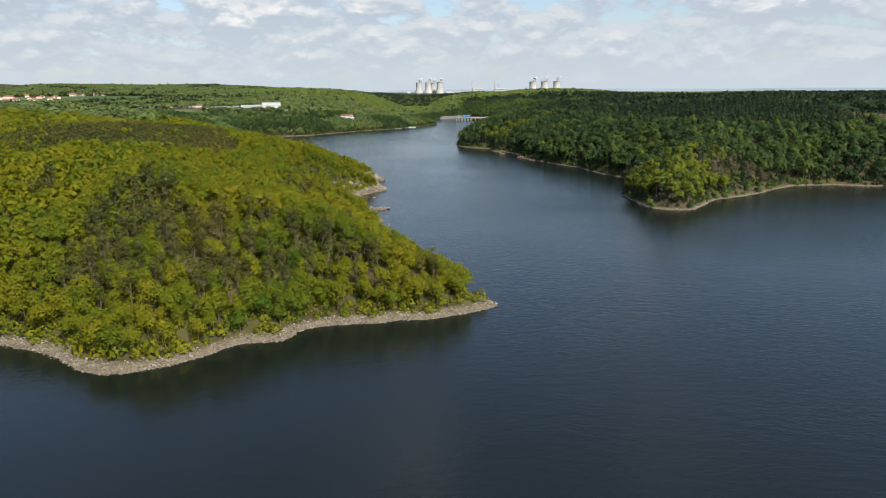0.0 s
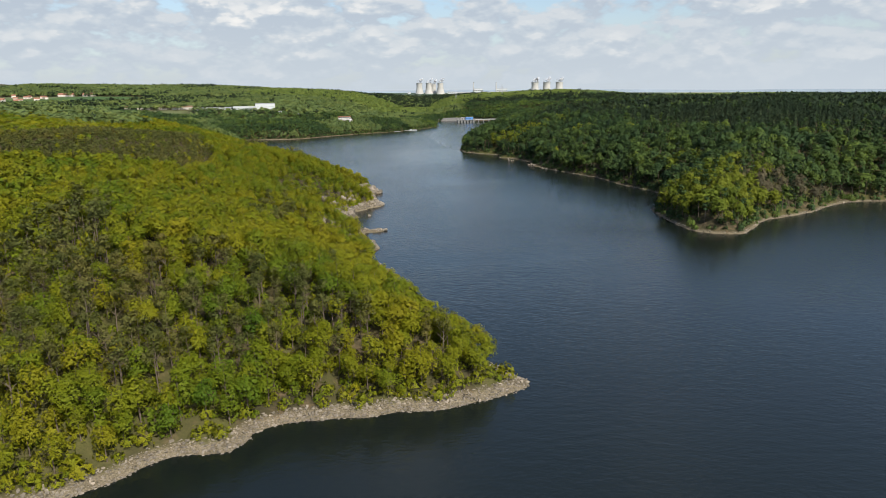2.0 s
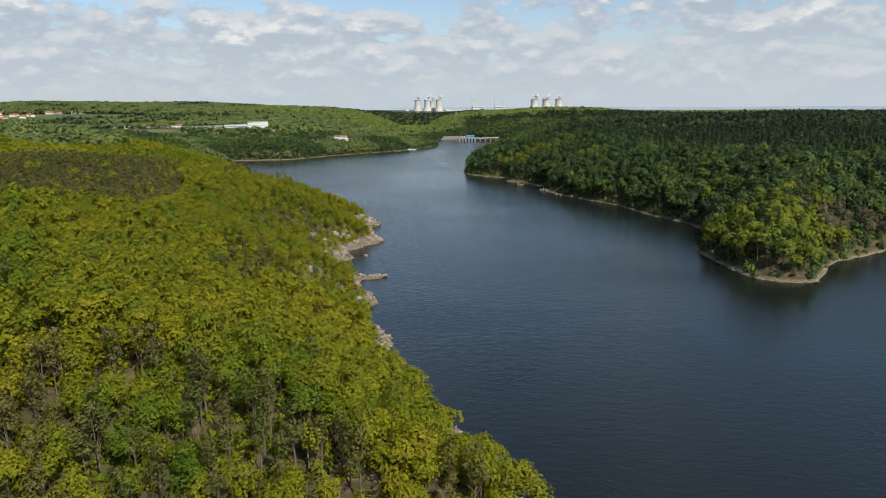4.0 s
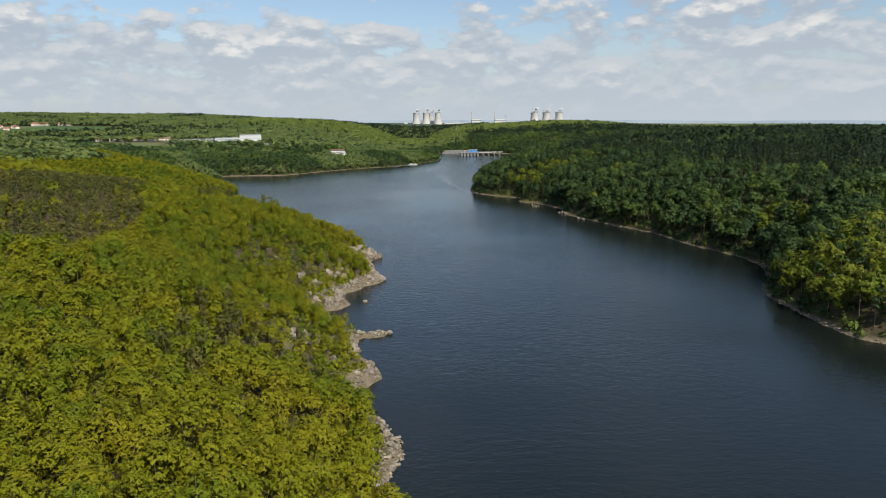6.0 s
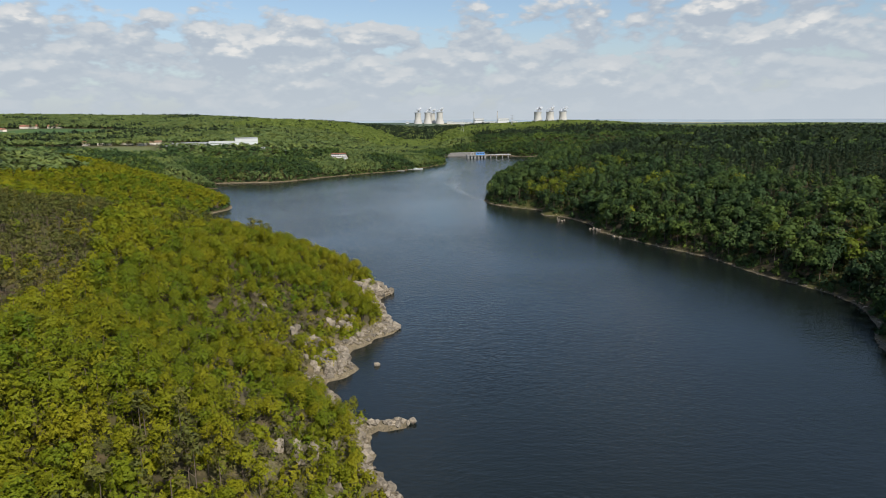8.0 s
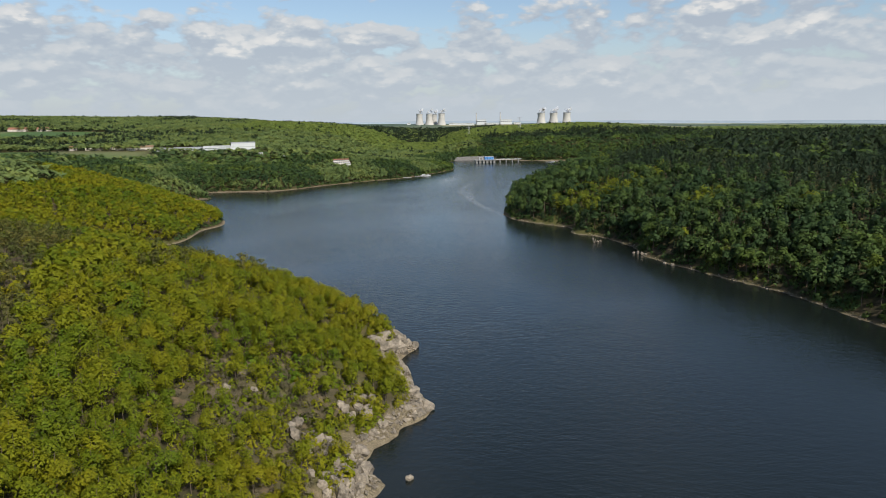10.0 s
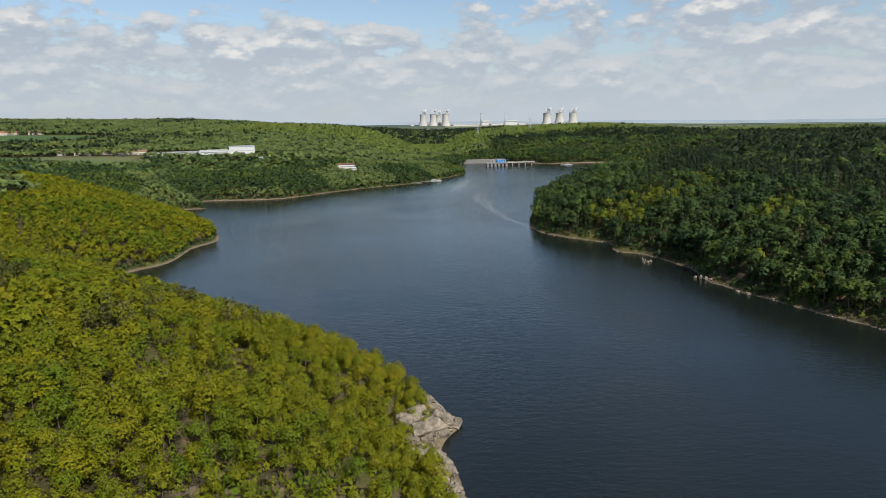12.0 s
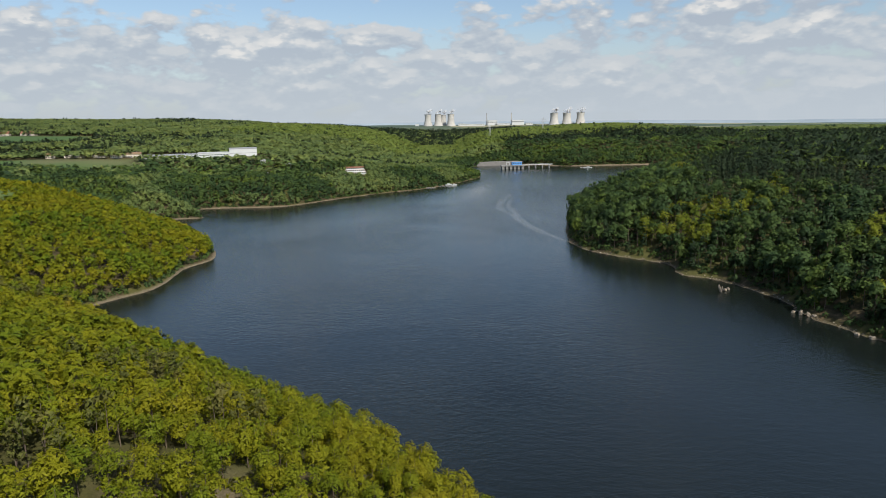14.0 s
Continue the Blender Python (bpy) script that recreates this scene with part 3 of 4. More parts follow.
def scatter(x0, x1, y0, y1, gap, seed):
    """Jittered places on a grid."""
    rng = np.random.RandomState(seed)
    x, y = np.meshgrid(np.arange(x0, x1, gap), np.arange(y0, y1, gap * 0.9))
    x = x + (np.arange(x.shape[0]) % 2)[:, None] * gap / 2
    p = np.stack([x.ravel(), y.ravel()], 1)
    return p + rng.uniform(-0.38, 0.38, p.shape) * gap


# the near cape
CRAGS = [(-64, 428, 9), (-80, 520, 14), (-70, 545, 10), (-62, 590, 10), (-58, 615, 9), (-72, 503, 8)]
p = scatter(-330, 30, 185, 800, 5.25, 1)
d, bare, crag = sample(DD, p[:, 0], p[:, 1]), sample(BARE, p[:, 0], p[:, 1]), sample(CRAG, p[:, 0], p[:, 1])
rng = np.random.RandomState(5)
roll = rng.uniform(0, 1, len(p))
wood = (d > 4.2 + 3 * roll) & (roll > 0.6 * bare) & (roll > 0.3 * np.clip(crag * 2.0, 0, 1)) & (p[:, 0] > -0.69 * p[:, 1] - 15)
clearing = np.maximum(bell(p[:, 0], p[:, 1], -102, 532, 13, 17), bell(p[:, 0], p[:, 1], -66, 432, 11, 18))
clearing = np.maximum(clearing, 0.8 * bell(p[:, 0], p[:, 1], -86, 516, 8, 20))
wood &= roll > 0.72 * step01(clearing, 0.2, 0.6)
for cx, cy, _ in CRAGS:
    wood &= np.hypot(p[:, 0] - cx, p[:, 1] - cy) > 6.5
p, d, roll = p[wood], d[wood], roll[wood]
mixed = waves(p[:, 0], p[:, 1], 40, 61, 2)
pines = ((bell(p[:, 0], p[:, 1], -80, 243, 60, 32) > 0.35) & (roll > 0.42)) | ((mixed > 0.42) & (roll > 0.6))
edge_x = p[:, 0] + 6 * waves(p[:, 0], p[:, 1], 30, 63, 2)
plantation = (edge_x < -147 - 0.42 * (p[:, 1] - 502)) & (edge_x < -150) & (p[:, 1] > 440) & (p[:, 1] < 690) & (edge_x > -300)
pines |= plantation & (roll > 0.08)
pines |= (bell(p[:, 0] + 0.1 * (p[:, 1] - 283), p[:, 1], -130, 283, 17, 36) > 0.4) & (roll > 0.15)
pines &= d > 14
nearest = (p[:, 1] < 320) & (p[:, 0] > -135) & (d < 62)
order = np.argsort(p[:, 1] + 0.25 * np.abs(p[:, 0] + 40))
single = np.zeros(len(p), bool)
single[[i for i in order if nearest[i]][:300]] = True
NEAR = [(x, y, bool(q)) for (x, y), q in zip(p[single], pines[single])]
inner = p[:, 0] > -165
# scrubby growth on the thin soil above the crags
low = 1 - 0.25 * (p[:, 0] > -125) * step01(p[:, 1], 385, 420) * (1 - step01(p[:, 1], 625, 670)) * (1 - step01(d, 38, 62))
close = ~single & ~pines & (p[:, 0] > -140) & (p[:, 1] > 430) & (p[:, 1] < 680)
rest = ~single & ~pines & inner & ~close
forest("slope_forest", "fresh green broadleaf trees on the slope above the crags", p[close], broad_crown, 820, [LEAF_WOOD, BARK], 14, 24, (0.62, 1.0), grow=low[close])
forest("broadleaf_forest", "dense fresh green broadleaf wood on the hilly cape", p[rest], broad_crown, 420, [LEAF_WOOD, BARK], 14, 21, (0.62, 1.0), grow=low[rest])
forest("back_forest", "dense fresh green broadleaf wood farther back on the cape", p[~single & ~pines & ~inner], broad_crown, 115, [LEAF_WOOD], 10, 23, (0.62, 1.0), None)
o = scatter(-950, -140, 215, 800, 12.0, 18)
do = sample(DD, o[:, 0], o[:, 1])
o = o[(do > 7) & ((o[:, 0] < -0.69 * o[:, 1] - 20) | (o[:, 0] < -335))]
OUTER = o
forest("pine_forest", "brownish green pine stand among the broadleaf trees", p[~single & pines], pine_crown, 135, [PINE_WOOD, BARK], 8, 22, (0.68, 0.98), grow=np.where(plantation, 0.8, 1.0)[~single & pines])


def single_trees():
    rng = np.random.RandomState(8)
    kinds = []
    for maker, leaf, leaves, label, name in ((broad_crown, LEAF_TREE, 950, "fresh green broadleaf tree on the wooded cape", "broadleaf_tree"),
                                             (pine_crown, PINE_TREE, 560, "tall thin pine with sparse brownish green crown", "pine_tree")):
        made = []
        for _ in range(9 if leaf is LEAF_TREE else 5):
            lv = maker(rng, leaves)
            sv, sf = stem(12.5, 0.22, rng, 5, 6)
            made.append((quad_mesh("crown", lv[:, :3], np.arange(len(lv)).reshape(-1, 3), [leaf], outward=lv[:, 3:]), quad_mesh("trunk", sv, sf, [BARK])))
        kinds.append((made, label, name))
    for x, y, is_pine in NEAR:
        made, label, name = kinds[1 if is_pine else 0]
        crown, trunk = made[rng.randint(0, len(made))]
        s = rng.uniform(0.72, 1.12)
        ob = tagged(new(name), label, "tree", "trees on the cape")
        ob.matrix_world = Matrix.LocRotScale((x, y, level(x, y)), Euler((0, 0, rng.uniform(0, 6.28))), (s * rng.uniform(0.9, 1.1), s * rng.uniform(0.9, 1.1), s))
        for kind, me in (("crown", crown), ("trunk", trunk)):
            c = new(kind, me)
            c.parent = ob


single_trees()

# the east bank
p = scatter(10, 470, 430, 1250, 6.9, 2)
d = sample(DD, p[:, 0], p[:, 1])
rng = np.random.RandomState(6)
roll = rng.uniform(0, 1, len(p))
p, roll, d = p[d > 4], roll[d > 4], d[d > 4]
keep = (p[:, 0] < 420) & ((d < 170) | (p[:, 1] < 900))
p, roll, d = p[keep], roll[keep], d[keep]
fir = (roll < 0.18 + 0.8 * step01(d + 25 * waves(p[:, 0], p[:, 1], 60, 71, 2), 75, 120)) & ~(bell(p[:, 0], p[:, 1], 170, 480, 60, 50) > 0.4)
pine = ~fir & (roll > 0.80)
point = bell(p[:, 0], p[:, 1], 175, 485, 75, 55) > 0.35
twigs = (bell(p[:, 0], p[:, 1], 232, 518, 42, 26) > 0.4) & (roll > 0.3)
forest("headland_wood", "yellow-green broadleaf wood on the opposite headland", p[~fir & ~pine & point & ~twigs], broad_crown, 260, [FRESH_WOOD, BARK], 10, 34, (0.85, 1.4), 0)
fresh = ~point & (waves(p[:, 0], p[:, 1], 38, 73, 2) > 0.3) & (roll > 0.45) & (d > 14)
# a sunlit belt, imitated with the lighter leaf colour
fresh |= (bell(p[:, 0], p[:, 1], 100, 940, 45, 32) > 0.45) & (roll > 0.3) & (d > 10)
forest("fresh_bank_wood", "fresh and sunlit-toned yellow-green trees among the dark bank wood", p[~fir & ~pine & fresh & ~twigs], broad_crown, 200, [FRESH_WOOD, BARK], 8, 35, (0.9, 1.35), 0)
forest("east_broadleaf_wood", "mixed green broadleaf wood on the far bank", p[~fir & ~pine & ~point & ~fresh & ~twigs], broad_crown, 230, [SHADE_WOOD, BARK], 10, 31, (0.95, 1.5), 0)
forest("budding_wood", "grey-brown trees hardly in leaf above the shore", p[~fir & ~pine & twigs], broad_crown, 170, [TWIG_WOOD, BARK], 6, 36, (0.8, 1.2), 1)
forest("east_pine_wood", "grey-green pines along the far bank", p[pine], pine_crown, 120, [SHADE_WOOD, BARK], 6, 32, (0.9, 1.25), 0)
forest("east_spruce_wood", "dark spruce plantation behind the far bank", p[fir], spruce_crown, 66, [SPRUCE_WOOD], 8, 33, (0.7, 1.15), None)

# farther woods
def clump_crown(rng, leaves):
    """A few treetops grown together, for woods far off."""
    c = rng.uniform(-7, 7, (6, 2))
    pick_one = rng.randint(0, 6, leaves)
    d = sphere_points(leaves, rng)
    d[:, 2] = np.abs(d[:, 2])
    tall = rng.uniform(8.2, 10.8, 6)[pick_one]
    p = np.stack([c[pick_one, 0] + d[:, 0] * 4.6, c[pick_one, 1] + d[:, 1] * 4.6, tall * (0.5 + 0.5 * d[:, 2])], 1)
    return cards(p, d + (0, 0, 0.9), 10.5 / math.sqrt(leaves), rng)


def spruce_clump(rng, leaves):
    """A few narrow cones side by side."""
    out = []
    for _ in range(4):
        out.append(spruce_crown(rng, leaves // 4, rng.uniform(11, 16), 3.4) + (*rng.uniform(-5.5, 5.5, 2), 0, 0, 0, 0))
    return np.vstack(out)


p = scatter(-1500, 1700, 780, 2900, 12.4, 3)
d, fl = sample(DD, p[:, 0], p[:, 1]), sample(FIELD, p[:, 0], p[:, 1])
rng = np.random.RandomState(7)
roll = rng.uniform(0, 1, len(p))
wide_view = np.abs(p[:, 0] + 60) < 0.71 * p[:, 1] + 60
done = ((p[:, 0] > 10) & (p[:, 0] < 420) & (p[:, 1] < 1250) & ((d < 170) | (p[:, 1] < 900))) | ((p[:, 0] > -330) & (p[:, 0] < 30) & (p[:, 1] < 800))
site = (bell(p[:, 0], p[:, 1], -430, 1494, 100, 34) > 0.3) | ((p[:, 0] > -530) & (p[:, 0] < -330) & (np.abs(p[:, 1] - 1494) < 32))
band = ((d < 130) & (p[:, 0] > -560) & (p[:, 0] < 10) & (p[:, 1] < 1500)) | ((d < 70) & (p[:, 0] > -300) & (p[:, 0] < 10) & (p[:, 1] < 1950)) | ((d < 45) & (p[:, 0] >= 10) & (p[:, 0] < 520) & (p[:, 1] < 1950))
village = bell(p[:, 0], p[:, 1], -1180, 1905, 170, 110) > 0.3
keep = (d > 7) & ~village & ~band & ~((p[:, 0] > 150) & (p[:, 1] > 2620)) & (fl < 0.3) & ~done & wide_view & ~site & (np.hypot(p[:, 0], p[:, 1]) < 3000)
p, roll, d = p[keep], roll[keep], d[keep]
east = p[:, 0] > 60
dark = (p[:, 1] > 2420) & (p[:, 0] > -520) & (p[:, 0] < 160)
plateau = east & (p[:, 1] < 2050) & ~((d < 120) & (p[:, 1] > 1780))
stands = waves(p[:, 0], p[:, 1], 110, 29, 2) > 0.25
fir = (roll < np.where(plateau | dark, 0.85, np.where(stands & (p[:, 0] < -500), 0.6, 0.06))) & (d > 60)
fir |= (bell(p[:, 0], p[:, 1], -190, 1690, 120, 34) > 0.45) & (roll > 0.15)
spur = ~fir & (p[:, 1] > 1980) & (p[:, 1] < 2460) & (p[:, 0] > -560) & (p[:, 0] < 420)
# dim: far woods that take the greens with cloud shade painted in
dim = ~fir & ~spur & (((p[:, 0] > 60) & (p[:, 1] < 2060)) | ((p[:, 0] < 0) & (p[:, 1] > 1060) & (p[:, 1] < 1450) & (roll > 0.3)))
forest("far_broadleaf_wood", "green broadleaf woods on the far hills", p[~fir & ~spur & ~dim], clump_crown, 21, [HAZE_WOOD], 12, 41, (0.95, 1.12), None)
forest("spur_wood", "light green, sunlit-toned wood on the spurs by the valley", p[spur], clump_crown, 21, [SUNLIT_SPUR_WOOD], 12, 48, (0.95, 1.1), None)
forest("plateau_wood", "dull green broadleaf wood behind the far bank", p[dim], clump_crown, 21, [SHADE_WOOD], 8, 49, (0.95, 1.15), None)
forest("far_spruce_wood", "dark spruce woods on the far plateau", p[fir], spruce_clump, 20, [SPRUCE_WOOD], 8, 42, (0.75, 1.1), None)
forest("outer_cape_wood", "green broadleaf wood on the landward side of the cape", OUTER, clump_crown, 36, [LEAF_WOOD], 10, 47, (0.9, 1.3), None)
q = scatter(-560, 520, 780, 1950, 5.8, 4)
d, fl = sample(DD, q[:, 0], q[:, 1]), sample(FIELD, q[:, 0], q[:, 1])
west = (q[:, 0] < 10) & (((q[:, 1] < 1500) & (d < 130)) | ((q[:, 0] > -300) & (d < 70)))
east = (q[:, 0] >= 10) & (q[:, 1] > 1250) & (d < 45)
site = ((q[:, 0] > -530) & (q[:, 0] < -330) & (q[:, 1] > 1460)) | ((np.abs(q[:, 0] + 195) < 15) & (q[:, 1] > 1425) & (q[:, 1] < 1460))
ok = (d > np.where(q[:, 1] > 1090, 1.2, 2.4)) & (fl < 0.3) & ~site & ((q[:, 1] > 1130) | (q[:, 0] > -470))
# sunny parts take the haze-pale leaf colours, the rest the shade-darkened ones
sunny = bell(q[:, 0] + 30 * waves(q[:, 0], q[:, 1], 50, 15), q[:, 1], -185, 1390, 55, 70) > 0.4
sunny |= waves(q[:, 0], q[:, 1], 60, 83, 2) > 0.36
forest("cape_wood", "yellow-green broadleaf wood on the second cape", q[ok & west & (q[:, 1] < 1090)], broad_crown, 105, [LEAF_WOOD], 12, 43, (0.6, 0.95), None)
forest("bay_wood", "mixed green wood round the bay", q[ok & west & (q[:, 1] >= 1090) & ~sunny], broad_crown, 52, [SHADE_WOOD], 12, 44, (0.6, 0.95), None)
forest("bay_slope_wood", "yellow-green wood on the slope under the hotel", q[ok & west & (q[:, 1] >= 1090) & sunny], broad_crown, 52, [HAZE_WOOD], 10, 46, (0.6, 0.95), None)
forest("upper_bay_wood", "dark mixed wood along the upper bay", q[ok & east], broad_crown, 46, [SHADE_WOOD], 8, 45, (0.7, 1.1), None)


# shrubs along the shores and in the gaps
def bush_crown(rng, leaves):
    d = sphere_points(leaves, rng)
    d[:, 2] = np.abs(d[:, 2])
    lump = 1 + 0.3 * np.sin(d[:, 0] * 5 + rng.uniform(0, 6)) * np.cos(d[:, 1] * 6)
    return cards(d * (2.0, 2.0, 3.0) * lump[:, None] * rng.uniform(0.8, 1.05, (leaves, 1)), d, math.sqrt(60.0 / leaves) * 0.5, rng)


q = scatter(-170, 30, 190, 700, 3.4, 14)
d, bare, crag = sample(DD, q[:, 0], q[:, 1]), sample(BARE, q[:, 0], q[:, 1]), sample(CRAG, q[:, 0], q[:, 1])
roll = np.random.RandomState(15).uniform(0, 1, len(q))
front = (q[:, 1] < 300)
edge = (d > np.where(front, 3.4, 2.8) + 1.5 * roll) & (d < 16) & (roll > np.where(front, 0.08, 0.15 + 0.12 * np.clip(crag * 2, 0, 1)))
scrub = (q[:, 0] > -125) & (q[:, 1] > 385) & (q[:, 1] < 660) & (d < 60)
gaps = (d > 7) & (((bare > 0.4) & (roll > 0.34)) | ((q[:, 1] < 330) & (roll > 0.38)) | (scrub & (roll > 0.45)))
q = q[(edge | gaps) & (q[:, 0] > -0.69 * q[:, 1] - 15)]
forest("shore_shrubs", "low green bushes above the stony shore", q, bush_crown, 60, [LEAF_WOOD], 8, 51, (0.5, 1.25), None, "shrubs")
q = scatter(-130, -45, 395, 570, 2.6, 20)
d = sample(DD, q[:, 0], q[:, 1])
dry = np.maximum(np.maximum(bell(q[:, 0], q[:, 1], -102, 532, 15, 19), bell(q[:, 0], q[:, 1], -66, 432, 12, 20)), bell(q[:, 0], q[:, 1], -86, 516, 11, 24))
roll = np.random.RandomState(25).uniform(0, 1, len(q))
forest("dry_scrub", "grey-brown leafless bushes on the bare slope", q[(d > 5) & (dry > 0.25) & (roll > 0.55)], bush_crown, 60, [TWIG_WOOD], 6, 54, (0.35, 0.95), None, "shrubs")
q = scatter(10, 400, 430, 1200, 4.6, 16)
d = sample(DD, q[:, 0], q[:, 1])
roll = np.random.RandomState(17).uniform(0, 1, len(q))
q = q[((d > 1.8) & (d < 10) & (roll > 0.12)) | ((d > 10) & (d < 45) & (roll > 0.5))]
forest("east_shore_shrubs", "low bushes along the far bank", q, bush_crown, 42, [SHADE_WOOD], 6, 52, (0.6, 1.4), None, "shrubs")
q = scatter(-400, 330, 820, 1900, 4.2, 19)
d = sample(DD, q[:, 0], q[:, 1])
q = q[(d > 0.8) & (d < 6) & ((q[:, 0] < -200) | (q[:, 1] > 1130)) & ((q[:, 1] > 1130) | (d > 2.5))]
forest("bay_shore_shrubs", "low bushes along the shore of the bay", q, bush_crown, 34, [SHADE_WOOD], 6, 53, (0.6, 1.3), None, "shrubs")


# rocks
def hull_rock(rng, flat=0.75, points=16):
    """A broken block: the hull of random points, with chipped edges."""
    bm = bmesh.new()
    for _ in range(points):
        v = Vector(rng.normal(0, 1, 3)).normalized() * rng.uniform(0.75, 1.0)
        bm.verts.new((v.x, v.y * 0.85, v.z * flat))
    r = bmesh.ops.convex_hull(bm, input=bm.verts)
    bmesh.ops.delete(bm, geom=[g for g in r["geom_interior"] if isinstance(g, bmesh.types.BMVert)], context="VERTS")
    bmesh.ops.triangulate(bm, faces=bm.faces)
    return bm


def rock_meshes(count, seed, flat, points=16, cracked=True):
    rng, out = np.random.RandomState(seed), []
    for _ in range(count):
        bm = hull_rock(rng, flat, points)
        if cracked:
            bmesh.ops.subdivide_edges(bm, edges=bm.edges, cuts=2, use_grid_fill=True)
            for v in bm.verts:
                n = noise.turbulence(v.co * 2.2, 3, True) - 0.55
                v.co += v.co.normalized() * n * 0.16
        me = bpy.data.meshes.new("boulder")
        bm.to_mesh(me)
        bm.free()
        me.materials.append(ROCK)
        out.append(me)
    return out


BOULDERS = rock_meshes(10, 3, 0.85)


def boulder(x, y, z, s, rng, label="grey weathered granite block on the shore", squash=1.0, group="shore rocks"):
    ob = tagged(new("boulder", BOULDERS[rng.randint(0, len(BOULDERS))]), label, "rock", group)
    ob.matrix_world = Matrix.LocRotScale((x, y, z), Euler((rng.uniform(-0.3, 0.3), rng.uniform(-0.3, 0.3), rng.uniform(0, 6.28))), (s, s * rng.uniform(0.7, 1.2), s * squash))
    return ob


def cape_rocks():
    rng = np.random.RandomState(12)
    line = SHORE[(SHORE[:, 0] > -75) & (SHORE[:, 0] < 0) & (SHORE[:, 1] > 340) & (SHORE[:, 1] < 650)]
    for a, b in zip(line, line[1:]):
        length = np.hypot(*(b - a))
        if length > 30:
            continue
        inland = np.array((-(b - a)[1], (b - a)[0])) / max(length, 0.1)
        for _ in range(max(1, int(length / 2.6))):
            t, d = rng.uniform(0, 1), abs(rng.normal(0.8, 2.6))
            x, y = a + (b - a) * t + inland * d
            s = rng.uniform(0.8, 2.3) * (1.25 if 405 < y < 445 or 495 < y < 620 else 0.8)
            boulder(x, y, level(x, y) + s * 0.1, s, rng)
    # crags higher on the slope
    for cx, cy, n in CRAGS:
        for _ in range(n):
            x, y = cx + rng.normal(0, 3.6), cy + rng.normal(0, 4.2)
            s = rng.uniform(1.2, 3.2)
            boulder(x, y, level(x, y) + s * 0.15, s, rng, "pale fissured granite crag on the wooded slope", 1.3, "crags")
    for _ in range(46):
        x, y = rng.uniform(-110, -48), rng.uniform(395, 640)
        if sample(BARE, np.array([x]), np.array([y]))[0] > 0.4 and sample(DD, np.array([x]), np.array([y]))[0] > 4:
            s = rng.uniform(0.6, 1.8)
            boulder(x, y, level(x, y) + s * 0.1, s, rng, "grey granite block on the bare slope", 1.0, "crags")
    # the bare rock face at the tip, and blocks at its foot
    for x, y, z, sz, q in ((-62, 611, 2.5, 5.2, 1.2), (-65, 606, 4.0, 4.8, 1.3), (-60, 616, 2.0, 4.6, 1.0), (-67, 614, 6.0, 4.6, 1.1), (-70, 608, 7.0, 4.4, 1.0),
                           (-58, 589, 1.2, 3.4, 1.0), (-61, 593, 1.6, 3.0, 1.2), (-49, 559, 0.8, 3.4, 0.8), (-51, 553, 0.8, 3.0, 0.8), (-53, 566, 1.2, 3.0, 1.0)):
        boulder(x, y, z, sz, rng, "pale smooth-faced granite outcrop at the water", q, "outcrops")
    # a broken cliff above the inner cove
    for _ in range(34):
        t = rng.uniform(0, 1)
        x, y = -66 - 13 * t + rng.normal(0, 2.2), 505 + 22 * t + rng.normal(0, 3.0)
        sz = rng.uniform(1.4, 3.4)
        boulder(x, y, level(x, y) + sz * 0.25, sz, rng, "grey fissured granite crag above the cove", 1.5, "crags")
    for _ in range(20):
        x, y = -58 + rng.normal(0, 4.5), 428 + rng.normal(0, 11)
        if sample(DD, np.array([x]), np.array([y]))[0] > 1:
            sz = rng.uniform(1.0, 2.8)
            boulder(x, y, level(x, y) + sz * 0.2, sz, rng, "grey fissured granite crag on the dry slope", 1.1, "crags")
    # the spit, and a lone rock in the water
    for x, y, sz in ((-38.0, 467.5, 1.9), (-39.6, 466.2, 1.3), (-42, 466.4, 1.4), (-44, 466, 1.5), (-46.5, 466.8, 1.6), (-49, 466.5, 1.9), (-52, 466, 2.2), (-54, 468, 2.0)):
        boulder(x, y, 0.6, sz, rng, "pale rock on a narrow spit in the water", 0.8)
    boulder(-53, 515, 0.35, 1.7, rng, "pale lone rock standing in the water")
    # far bank
    for x, y, sz, q in ((73, 846, 1.2, 4.6), (74.5, 847, 1.0, 3.0), (76.5, 848, 1.5, 1.2), (79, 850, 1.4, 1.0), (93, 801, 1.5, 1.9), (95, 798, 1.7, 1.4), (97, 796, 1.9, 1.0),
                        (99, 794, 1.6, 1.3), (91, 804, 1.3, 1.2), (101, 770, 1.4, 0.9), (104, 764, 1.6, 1.0)):
        boulder(x, y, sz * 0.25 * q, sz, rng, "pale jagged rock at the foot of the wooded bank", q)


cape_rocks()


